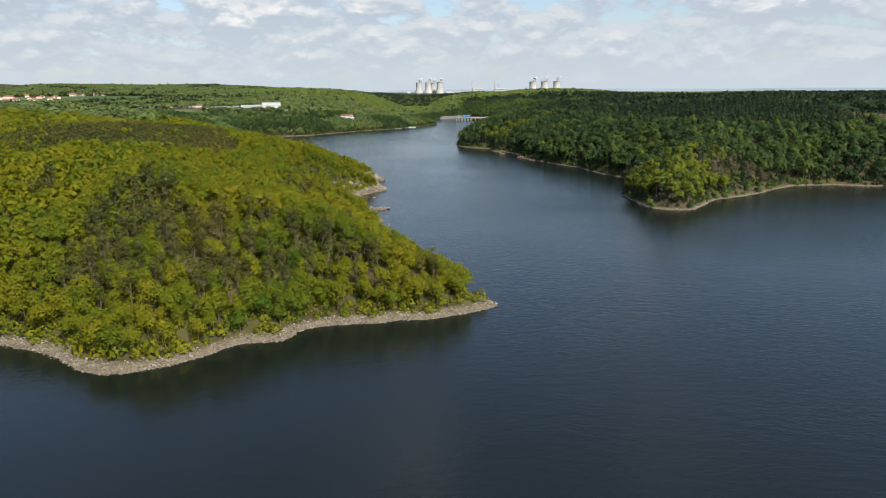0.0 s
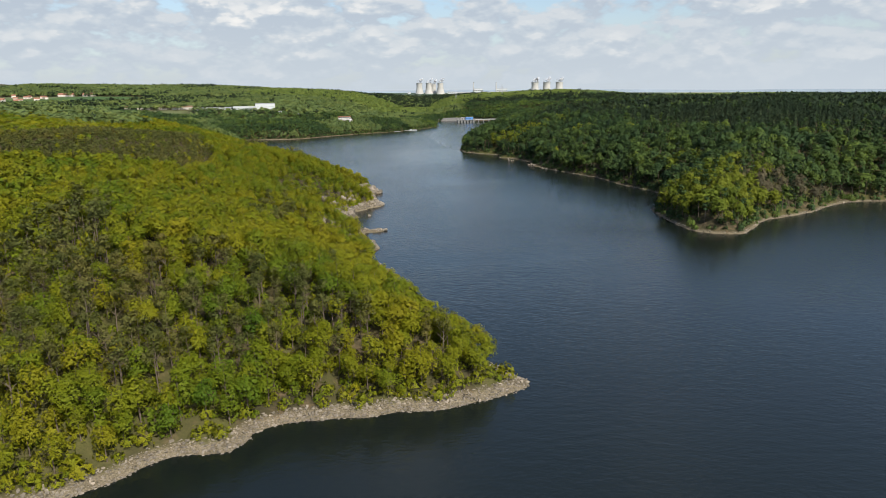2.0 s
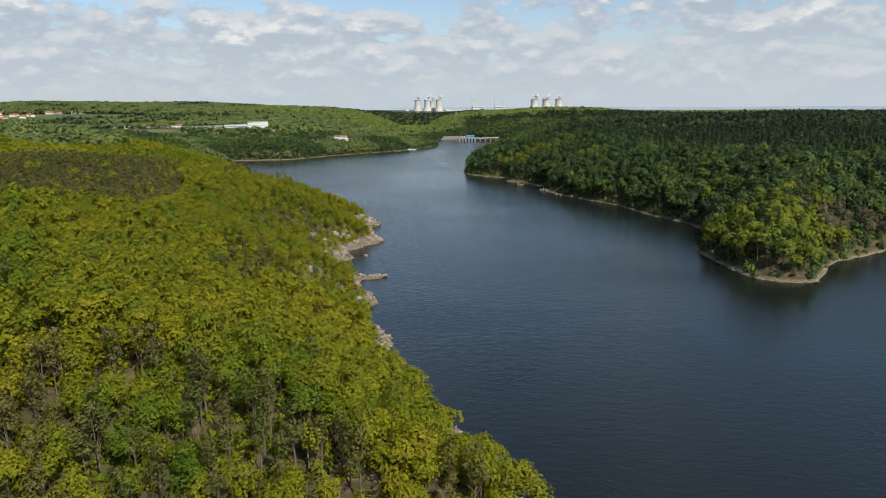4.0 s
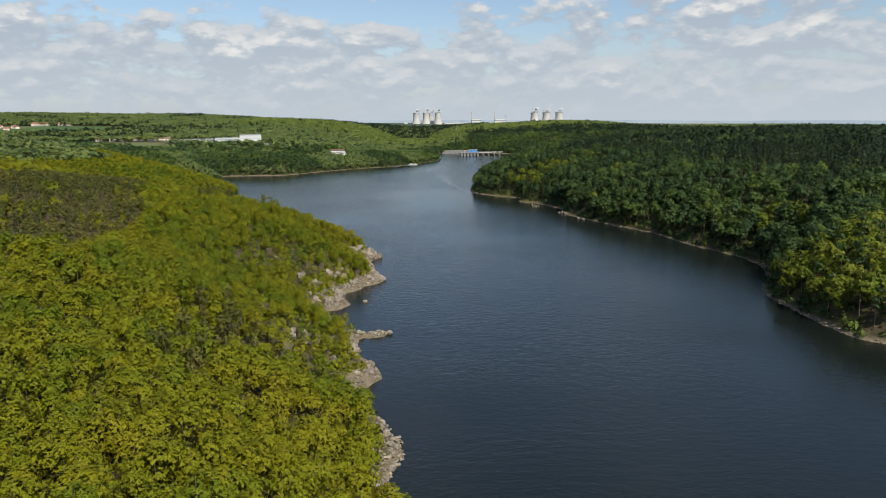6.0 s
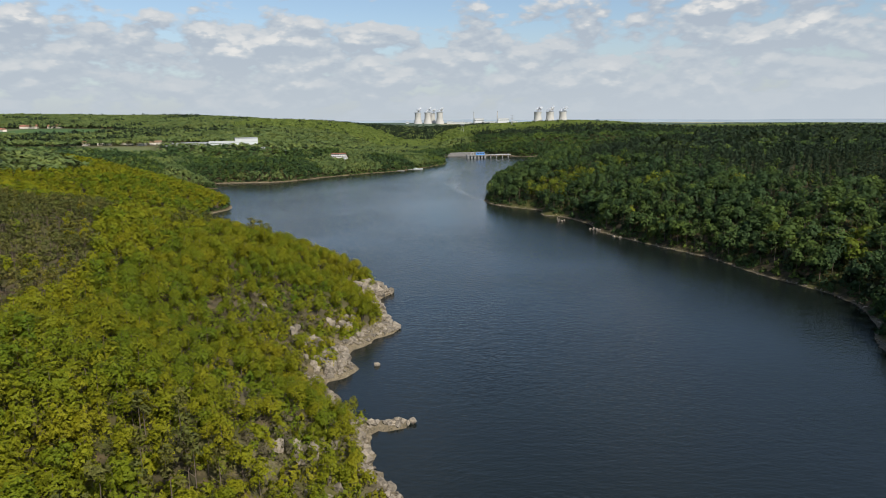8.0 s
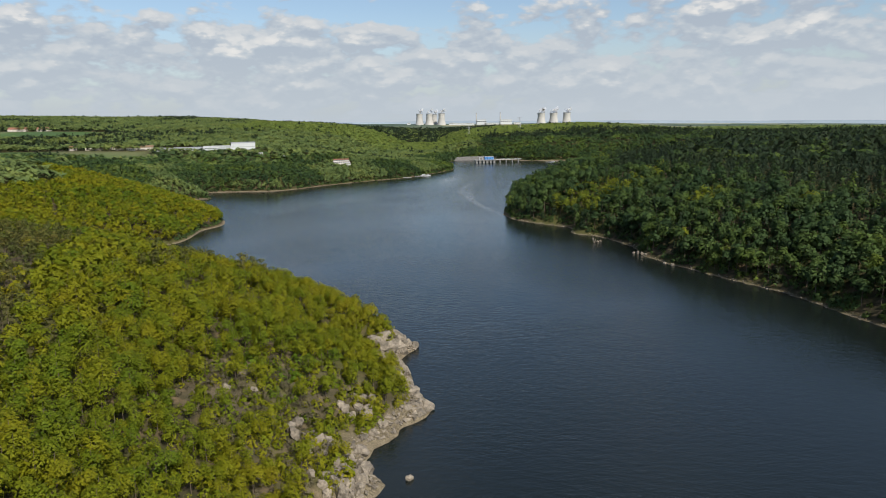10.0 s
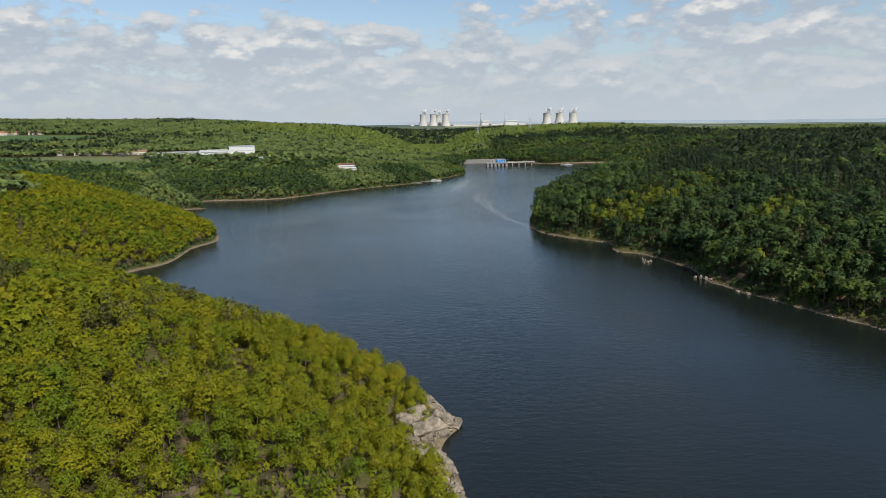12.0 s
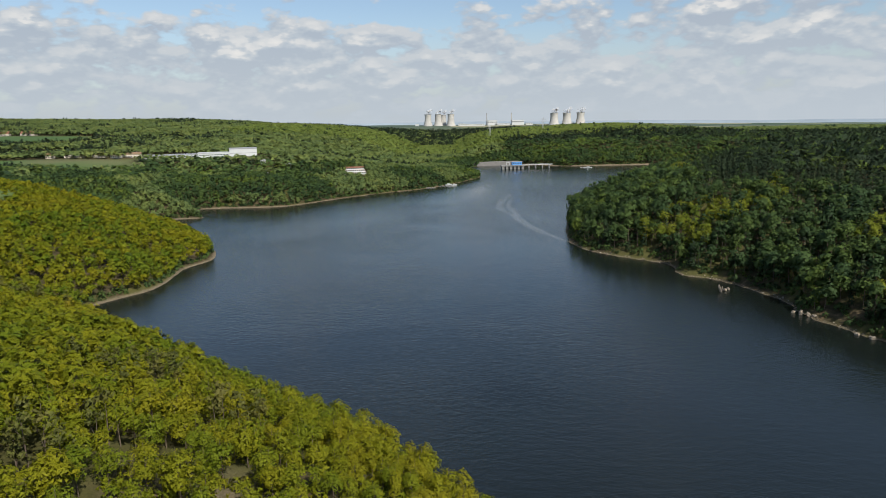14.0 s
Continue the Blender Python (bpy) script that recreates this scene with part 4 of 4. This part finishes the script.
def stones(name, label, x0, x1, y0, y1, gap, lo, hi, size, seed):
    """Loose shore stones, joined."""
    rng = np.random.RandomState(seed)
    p = scatter(x0, x1, y0, y1, gap, seed)
    d = sample(DD, p[:, 0], p[:, 1])
    p = p[(d > lo) & (d < hi)]
    shapes = []
    for _ in range(6):
        bm = hull_rock(rng, 0.6, 9)
        bm.verts.index_update()
        shapes.append((np.array([v.co[:] for v in bm.verts]), [tuple(v.index for v in f.verts) for f in bm.faces]))
        bm.free()
    z = sample(ZZ, p[:, 0], p[:, 1])
    V, F, base = [], [], 0
    for k in range(len(p)):
        v, f = shapes[rng.randint(0, 6)]
        a, s = rng.uniform(0, 6.28), size * rng.uniform(0.5, 1.0) ** 2 * 1.6
        c, sn = math.cos(a) * s, math.sin(a) * s
        V.append(np.stack([v[:, 0] * c - v[:, 1] * sn + p[k, 0], v[:, 0] * sn + v[:, 1] * c + p[k, 1], v[:, 2] * s + z[k] + 0.1 * s], 1))
        F += [(i + base, j + base, l + base) for i, j, l in f]
        base += len(v)
    ob = link_mesh(name, np.vstack(V), F, ROCK)
    return tagged(ob, label, "stones", kind="stuff")


stones("beach_stones", "loose grey stones along the water's edge", -165, 25, 185, 262, 0.85, -0.6, 5.0, 0.55, 61)
stones("cove_stones", "broken stones at the foot of the slope", -80, 20, 262, 660, 1.15, -0.5, 4.6, 0.95, 62)
stones("east_stones", "pale stones along the far bank", 15, 360, 440, 1000, 2.2, -0.5, 2.0, 0.7, 63)


# power station
def cooling_tower(x, y, z, tall, wide, label):
    ob = thing("cooling_tower", pose(x, y, z), label, "cooling tower", "cooling towers")
    prof = []
    for i in range(19):
        t = i / 18
        r = wide * (0.32 + 0.18 * ((t - 0.78) / 0.78) ** 2 if t < 0.78 else 0.32 + 0.03 * ((t - 0.78) / 0.22) ** 1.5)
        prof.append((r, tall * (0.06 + 0.94 * t)))
    top = prof[-1][0]
    part("shell", lathe(bmesh.new(), prof + [(top - 0.8, tall), (top - 1.0, tall * 0.9)], 40, False), CONCRETE, ob)
    part("rim", lathe(bmesh.new(), [(top, tall - 1.2), (top + 0.7, tall - 1.0), (top + 0.7, tall + 0.2), (top - 0.6, tall + 0.2)], 40, False), CONCRETE_DARK, ob)
    for i in range(20):
        a = i * math.pi / 10
        col = part("column", lathe(bmesh.new(), [(0.7, 0), (0.7, tall * 0.065)], 6), CONCRETE, ob) if i == 0 else new("column", col.data)
        col.parent = ob
        col.location = (wide * 0.495 * math.cos(a), wide * 0.495 * math.sin(a), 0)
    return top


STEAM, _n = material("steam")
_t = _n.add("ShaderNodeBsdfTransparent").outputs[0]
_d = _n.add("ShaderNodeBsdfTranslucent", {0: (0.9, 0.9, 0.9, 1)}).outputs[0]
_e = _n.add("ShaderNodeBsdfDiffuse", {0: (0.9, 0.9, 0.9, 1)}).outputs[0]
_e = _n.add("ShaderNodeMixShader", {0: 0.5, 1: _d, 2: _e}).outputs[0]
_f = _n.add("ShaderNodeMapRange", {0: _n.noise(world_pos(_n), 0.06, 4.0, 0.6), 1: 0.4, 2: 0.75, 3: 0.02, 4: 0.5}, clamp=True).outputs[0]
_n.add("ShaderNodeOutputMaterial", {0: _n.add("ShaderNodeMixShader", {0: _f, 1: _t, 2: _e}).outputs[0]})


def plume(x, y, z, r, rng):
    """A short drift of steam above a tower."""
    bm = bmesh.new()
    for i in range(7):
        c = Vector((i * 3.5 + rng.uniform(-3, 3), rng.uniform(-5, 5), i * 3.2 + rng.uniform(-3, 3)))
        s = r * (0.7 - i * 0.05) * rng.uniform(0.7, 1.15)
        g = bmesh.ops.create_icosphere(bm, subdivisions=2, radius=s, matrix=Matrix.Translation(c))
        for v in g["verts"]:
            v.co += (v.co - c) * 0.5 * noise.noise(v.co * 0.12)
    me = bpy.data.meshes.new("steam_plume")
    bm.to_mesh(me)
    bm.free()
    me.materials.append(STEAM)
    ob = tagged(new("steam_plume", me), "thin white steam drifting from a cooling tower", "steam", kind="stuff")
    ob.location = (x, y, z)


def power_station():
    rng = np.random.RandomState(4)
    for x, y, z, t, w, label in ((-147, 4690, 38, 81, 60, "pale concrete cooling tower with white steam"), (-84, 4700, 38, 81, 60, "pale concrete cooling tower with white steam"),
                                 (-54, 4770, 40, 74, 54, "pale concrete cooling tower behind the others"), (-6, 4690, 38, 81, 60, "pale concrete cooling tower with white steam"),
                                 (621, 4640, 30, 82, 70, "pale concrete cooling tower beyond the ridge"), (699, 4640, 30, 82, 72, "pale concrete cooling tower beyond the ridge"),
                                 (782, 4640, 30, 82, 70, "pale concrete cooling tower beyond the ridge")):
        top = cooling_tower(x, y, z, t, w, label)
        plume(x, y, z + t + 6, top * 1.05, rng)
    for x in (216, 368):
        ob = thing("chimney", pose(x, 4700, 36), "tall thin ventilation chimney of the power station", "chimney", "chimneys")
        part("shaft", lathe(bmesh.new(), [(4.6, 0), (3.2, 40), (2.4, 80)], 16), CONCRETE, ob)
        part("cap", lathe(bmesh.new(), [(2.4, 80), (3.2, 80.5), (3.2, 83), (2.2, 83)], 16), CONCRETE_DARK, ob)
    for x, w, h, dx in ((248, 60, 30, 0), (404, 74, 28, 0), (140, 120, 9, 0), (310, 90, 9, 0), (60, 40, 12, 0), (-215, 20, 12, 0), (475, 40, 10, 0)):
        hall_block("reactor_hall", x, 4690 + dx, max(37, level(x, 4690)), w, 40, h, "white hall of the power station")


def hall_block(name, x, y, z, w, dpt, h, label, wall_mat=None):
    ob = thing(name, pose(x, y, z), label, "building", "power station halls")
    part("wall", boxes((-w / 2, w / 2, -dpt / 2, dpt / 2, -3, h), bevel=0.2), wall_mat or WHITE, ob)
    part("roof", boxes((-w / 2 - 0.4, w / 2 + 0.4, -dpt / 2 - 0.4, dpt / 2 + 0.4, h + 0.01, h + 1.0)), ROOF_GREY, ob)
    n = max(3, int(w / 12))
    for i in range(n):
        cx = -w / 2 + (i + 0.5) * w / n
        part("window", boxes((cx - w / n * 0.35, cx + w / n * 0.35, -dpt / 2 - 0.12, -dpt / 2 + 0.1, h * 0.55, h * 0.72)), GLASS, ob)


power_station()


# the dam and its intake
def dam():
    ob = thing("dam", pose(75, 1866, 0, 0, 0, 10), "rock-filled dam with a paved grey crest", "dam", kind="structure")
    bm = bmesh.new()
    prof = [(-26, -6), (-6, 6.5), (6, 6.5), (40, -14)]
    rows = [[bm.verts.new((x, py, pz)) for py, pz in prof] for x in np.linspace(-130, 25, 9)]
    for a, b in zip(rows, rows[1:]):
        for i in range(3):
            bm.faces.new((a[i], b[i], b[i + 1], a[i + 1]))
    part("embankment", bm, CREST, ob)
    part("road", boxes((-130, 25, -5, 5, 6.52, 6.8)), CREST, ob)
    part("parapet", boxes((-130, 25, -5.8, -5.3, 6.5, 7.7)), CONCRETE_DARK, ob)


def intake():
    ob = thing("intake_tower", pose(36, 1742, -2, 0, 0, 8), "concrete intake structure on piers with a blue gatehouse", "dam")
    for i in range(6):
        part("pier", boxes((i * 7.4, i * 7.4 + 4.4, -5, 7, -6, 7.2), bevel=0.3), CONCRETE_DARK, ob)
    part("deck", boxes((-1.5, 43.5, -6, 8, 7.2, 9.4), bevel=0.15), CONCRETE_DARK, ob)
    hut = part("gatehouse", boxes((20, 38, -3, 5, 9.4, 15.0), bevel=0.1), BLUE, ob, "blue gatehouse")
    part("roof", boxes((19.4, 38.6, -3.6, 5.6, 15.0, 15.6)), ROOF_GREY, hut)
    for i in range(5):
        part("window", boxes((21 + i * 3.4, 23 + i * 3.4, -3.08, -2.9, 11.4, 13.2)), GLASS, hut)
    part("crane", boxes((8, 9, -3, -2, 9.4, 14), (14, 15, -3, -2, 9.4, 14), (8, 15, -3, -2, 14, 15)), STEEL, ob)
    br = part("bridge", boxes((43.5, 98, 0, 5, 8.0, 9.2)), CONCRETE, ob)
    for i in range(4):
        part("pillar", boxes((52 + i * 13, 54 + i * 13, 1, 4, -6, 8.0)), CONCRETE_DARK, br)
    for y in (0.1, 4.8):
        part("railing", boxes((43.5, 98, y, y + 0.12, 10.1, 10.25), *[(44 + i * 3.6, 44.12 + i * 3.6, y, y + 0.12, 9.2, 10.1) for i in range(15)]), STEEL, br)


dam()
intake()


# the works on the terrace
def works():
    z = 43.0
    ob = thing("factory", pose(-505, 1468, z, 0, 0, 16.5), "long white factory with a taller block at its end", "factory")
    low = part("wing", boxes((0, 118, 0, 26, -6, 7.2), bevel=0.1), WHITE, ob)
    part("roof", boxes((-0.5, 118, -0.5, 26.5, 7.2, 8.0)), ROOF_GREY, low)
    mid = part("middle_wing", boxes((74, 118.5, -1.5, 24, -6, 9.0), bevel=0.1), WHITE, ob)
    part("roof", boxes((73.6, 118.5, -2, 24.5, 9.0, 9.6)), WHITE, mid)
    for i in range(17):
        part("window", boxes((3 + i * 4.2, 6.4 + i * 4.2, -0.08, 0.1, 4.7, 5.7)), GLASS, low)
    for i in range(10):
        part("window", boxes((76 + i * 4.2, 79.2 + i * 4.2, -1.58, -1.4, 5.8, 6.8)), GLASS, mid)
    for i in range(18):
        part("skylight", boxes((4 + i * 3.8, 6 + i * 3.8, 4, 22, 8.0, 8.8)), STEEL, low)
    tall = part("tall_block", boxes((118.5, 158, -3, 30, -6, 14.0), bevel=0.1), WHITE, ob, "tall windowless white block")
    part("roof", boxes((118, 158.5, -3.5, 30.5, 14.0, 14.8)), ROOF_GREY, tall)
    part("band", boxes((119, 157.6, -3.1, -2.9, 7.2, 8.0)), ROOF_GREY, tall)
    part("door", boxes((136, 142, -3.1, -2.9, 0, 5)), GLASS, tall)


works()


def house(name, x, y, w, dpt, h, turn, wall_mat, roof_mat, label, group, storeys=1, z=None):
    z = level(x, y) if z is None else z
    ob = thing(name, pose(x, y, z, 0, 0, turn), label, "house", group)
    wall = part("wall", boxes((-w / 2, w / 2, -dpt / 2, dpt / 2, -2, h)), wall_mat, ob)
    bm = bmesh.new()
    rise, o = dpt * 0.38, 0.5
    a = [bm.verts.new(c) for c in ((-w / 2 - o, -dpt / 2 - o, h), (-w / 2 - o, dpt / 2 + o, h), (-w / 2 - o, 0, h + rise))]
    b = [bm.verts.new((-v.co.x, v.co.y, v.co.z)) for v in a]
    bm.faces.new(a), bm.faces.new(b[::-1])
    for i in range(3):
        bm.faces.new((a[i], a[(i + 1) % 3], b[(i + 1) % 3], b[i]))
    bmesh.ops.recalc_face_normals(bm, faces=bm.faces)
    roof = part("roof", bm, roof_mat, ob)
    part("chimney", boxes((w * 0.2, w * 0.2 + 0.7, -0.3, 0.4, h + rise * 0.5, h + rise + 0.9)), CONCRETE_DARK, roof)
    n = max(2, int(w / 3.2))
    for s in range(storeys):
        for i in range(n):
            cx, z0 = -w / 2 + (i + 0.5) * w / n, s * h / storeys + 1.0
            part("window", boxes((cx - 0.6, cx + 0.6, -dpt / 2 - 0.06, -dpt / 2 + 0.1, z0, z0 + 1.4)), GLASS, ob)
    return ob


def hotel(x, y, z, turn):
    """Three stepped storeys with long balconies under a red parapet."""
    ob = thing("lakeside_hotel", pose(x, y, z, 0, 0, turn), "stepped hotel with long white balconies and a red parapet", "hotel", "lakeside buildings")
    for k in range(3):
        w, y0, z0 = 15 - 1.5 * k, -5.5 + 2.2 * k, 3.1 * k
        floor = part("storey", boxes((-w, w, y0, 7, z0 - (3 if k == 0 else 0), z0 + 3.0)), PLASTER, ob)
        part("balcony", boxes((-w - 0.3, w + 0.3, y0 - 1.4, y0 - 1.2, z0 + 0.1, z0 + 1.0), (-w - 0.3, w + 0.3, y0 - 1.4, y0, z0 - 0.1, z0 + 0.1)), WHITE, floor)
        for i in range(9):
            cx = -w + (i + 0.5) * w / 4.5
            part("window", boxes((cx - 1.1, cx + 1.1, y0 - 0.08, y0 + 0.1, z0 + 0.4, z0 + 2.6)), GLASS, floor)
    roof = part("roof", boxes((-12.6, 12.6, -2, 7.4, 9.0, 9.5)), ROOF_GREY, ob)
    part("parapet", boxes((-12.8, 12.8, -2.3, -1.9, 8.6, 10.3), (-12.8, -12.4, -1.9, 7.4, 8.6, 10.3)), ROOF_RED, roof)


def village():
    rng = np.random.RandomState(19)
    for i in range(26):
        x, y = rng.uniform(-1300, -1060), rng.uniform(1820, 1990)
        house("house", x, y, rng.uniform(10, 15), rng.uniform(8, 10), rng.uniform(3.5, 6), rng.uniform(-40, 40), PLASTER, ROOF_RED,
              "pale village house with a red tiled roof", "village houses")
    for x, y, w in ((-1075, 2040, 42), (-1010, 2045, 36)):
        house("farm_shed", x, y, w, 13, 5, 4, PLASTER, ROOF_RED, "long low farm building with a red roof", "farm sheds")
    hotel(-198, 1442, level(-198, 1442), 14)
    for x, y, w, roof in ((-530, 1492, 22, ROOF_BROWN), (-548, 1478, 14, ROOF_BROWN), (-556, 1502, 18, ROOF_GREY), (-574, 1490, 12, ROOF_BROWN), (-590, 1508, 16, ROOF_RED),
                          (-612, 1498, 11, ROOF_BROWN), (-636, 1512, 12, ROOF_GREY), (-660, 1505, 10, ROOF_RED)):
        house("works_house", x, y, w, 9, 4.2, (x * 7) % 50 - 25, PLASTER, roof, "low pale house by the works and the meadow", "houses by the works")
    for x, y, s in ((-293, 1445, 9), (-318, 1420, 7), (-330, 1455, 7)):
        house("cottage", x, y, s, s * 0.75, 3.6, x % 37, WHITE, ROOF_GREY, "small white cottage among the trees", "lakeside buildings")


village()


# landing stages, boats, wakes
def pontoon(x, y, turn, length, label):
    ob = thing("landing_stage", pose(x, y, 0, 0, 0, turn), label, "landing stage", "landing stages")
    part("deck", boxes((0, length, -1.6, 1.6, 0.35, 0.6)), CONCRETE, ob)
    for i in range(4):
        part("float", boxes((i * length / 4 + 0.4, i * length / 4 + 2.2, -1.4, 1.4, -0.3, 0.35)), STEEL, ob)


def boat(x, y, turn, length, label):
    ob = thing("boat", pose(x, y, 0, 0, 0, turn), label, "boat", "moored boats")
    bm = bmesh.new()
    rows = []
    for i in range(9):
        t = i / 8
        w = length * 0.17 * (1 - max(0, t - 0.45) ** 2 / 0.31)
        rows.append([bm.verts.new((length * (t - 0.5), s * w * k, z + 0.35 * t)) for s, k, z in ((-1, 1, 0.9), (-1, 0.75, -0.2), (1, 0.75, -0.2), (1, 1, 0.9))])
    for a, b in zip(rows, rows[1:]):
        for i in range(3):
            bm.faces.new((a[i], a[i + 1], b[i + 1], b[i]))
        bm.faces.new((a[3], a[0], b[0], b[3]))
    bm.faces.new(rows[0]), bm.faces.new(rows[-1][::-1])
    bmesh.ops.recalc_face_normals(bm, faces=bm.faces)
    part("hull", bm, WHITE, ob)
    cab = part("cabin", boxes((-length * 0.2, length * 0.15, -length * 0.1, length * 0.1, 0.9, 2.4), bevel=0.2), WHITE, ob)
    part("window", boxes((-length * 0.17, length * 0.12, -length * 0.102, length * 0.102, 1.6, 2.1)), GLASS, cab)


pontoon(-80, 1452, -20, 22, "low pale landing stage at the wooded shore")
pontoon(-100, 1430, -18, 16, "low pale landing stage at the wooded shore")
boat(-66, 1466, 30, 11, "white motor boat moored by the landing stage")
boat(-58, 1460, 10, 8, "white motor boat moored by the landing stage")
pontoon(182, 1742, 5, 24, "low pale landing stage in the upper bay")
boat(196, 1736, 4, 14, "white cabin boat in the upper bay")


FOAM, _n = material("wake_foam")
_f = _n.add("ShaderNodeMapRange", {0: _n.noise(world_pos(_n), 0.35, 5.0, 0.65), 1: 0.45, 2: 0.68, 3: 0.0, 4: 0.3}, clamp=True).outputs[0]
_d = _n.add("ShaderNodeBsdfDiffuse", {0: (0.6, 0.65, 0.68, 1)}).outputs[0]
_n.add("ShaderNodeOutputMaterial", {0: _n.add("ShaderNodeMixShader", {0: _f, 1: _n.add("ShaderNodeBsdfTransparent").outputs[0], 2: _d}).outputs[0]})


def wake(pts, width):
    line = smooth_line(pts, 8)
    vs, fs = [], []
    for i, p in enumerate(line):
        q = line[min(i + 1, len(line) - 1)] - line[max(i - 1, 0)]
        nrm = np.array((-q[1], q[0])) / np.hypot(*q)
        w = width * (0.3 + 0.7 * math.sin(math.pi * i / (len(line) - 1)))
        vs += [(*(p + nrm * w), 0.02), (*(p - nrm * w), 0.02)]
        if i:
            fs.append((2 * i - 2, 2 * i - 1, 2 * i + 1, 2 * i))
    tagged(link_mesh("boat_wake", vs, fs, FOAM), "thin streak of foam left on the water by a boat", "wake", kind="stuff")


wake([(21, 1000), (5, 1055), (-4, 1130), (0, 1200)], 4.0)
wake([(9, 1050), (-3, 1100), (-5, 1150), (6, 1190)], 3.0)
wake([(-2, 1130), (-14, 1190), (-9, 1260), (12, 1330)], 4.5)
wake([(3, 1140), (-5, 1200), (0, 1250), (10, 1290)], 3.0)
wake([(-38, 1310), (-30, 1390), (-8, 1460), (8, 1490)], 5.5)
wake([(-26, 1330), (-20, 1400), (-2, 1450)], 3.5)
wake([(30, 1500), (50, 1550), (60, 1600)], 4.0)


def pylon(x, y, tall):
    ob = thing("power_pylon", pose(x, y, level(x, y)), "thin grey lattice power pylon above the trees", "pylon", "power pylons")
    for sx, sy in ((-1, -1), (-1, 1), (1, -1), (1, 1)):
        bm = bmesh.new()
        lo = [bm.verts.new((sx * 3 + a, sy * 3 + b, 0)) for a, b in ((-.2, -.2), (.2, -.2), (.2, .2), (-.2, .2))]
        hi = [bm.verts.new((sx * 0.5 + a, sy * 0.5 + b, tall)) for a, b in ((-.2, -.2), (.2, -.2), (.2, .2), (-.2, .2))]
        for i in range(4):
            bm.faces.new((lo[i], lo[(i + 1) % 4], hi[(i + 1) % 4], hi[i]))
        part("leg", bm, STEEL, ob)
    for k, w in ((0.72, 7), (0.84, 9), (0.95, 6)):
        part("crossarm", boxes((-w, w, -0.25, 0.25, tall * k, tall * k + 0.5)), STEEL, ob)


pylon(40, 2080, 38)
pylon(190, 2250, 38)
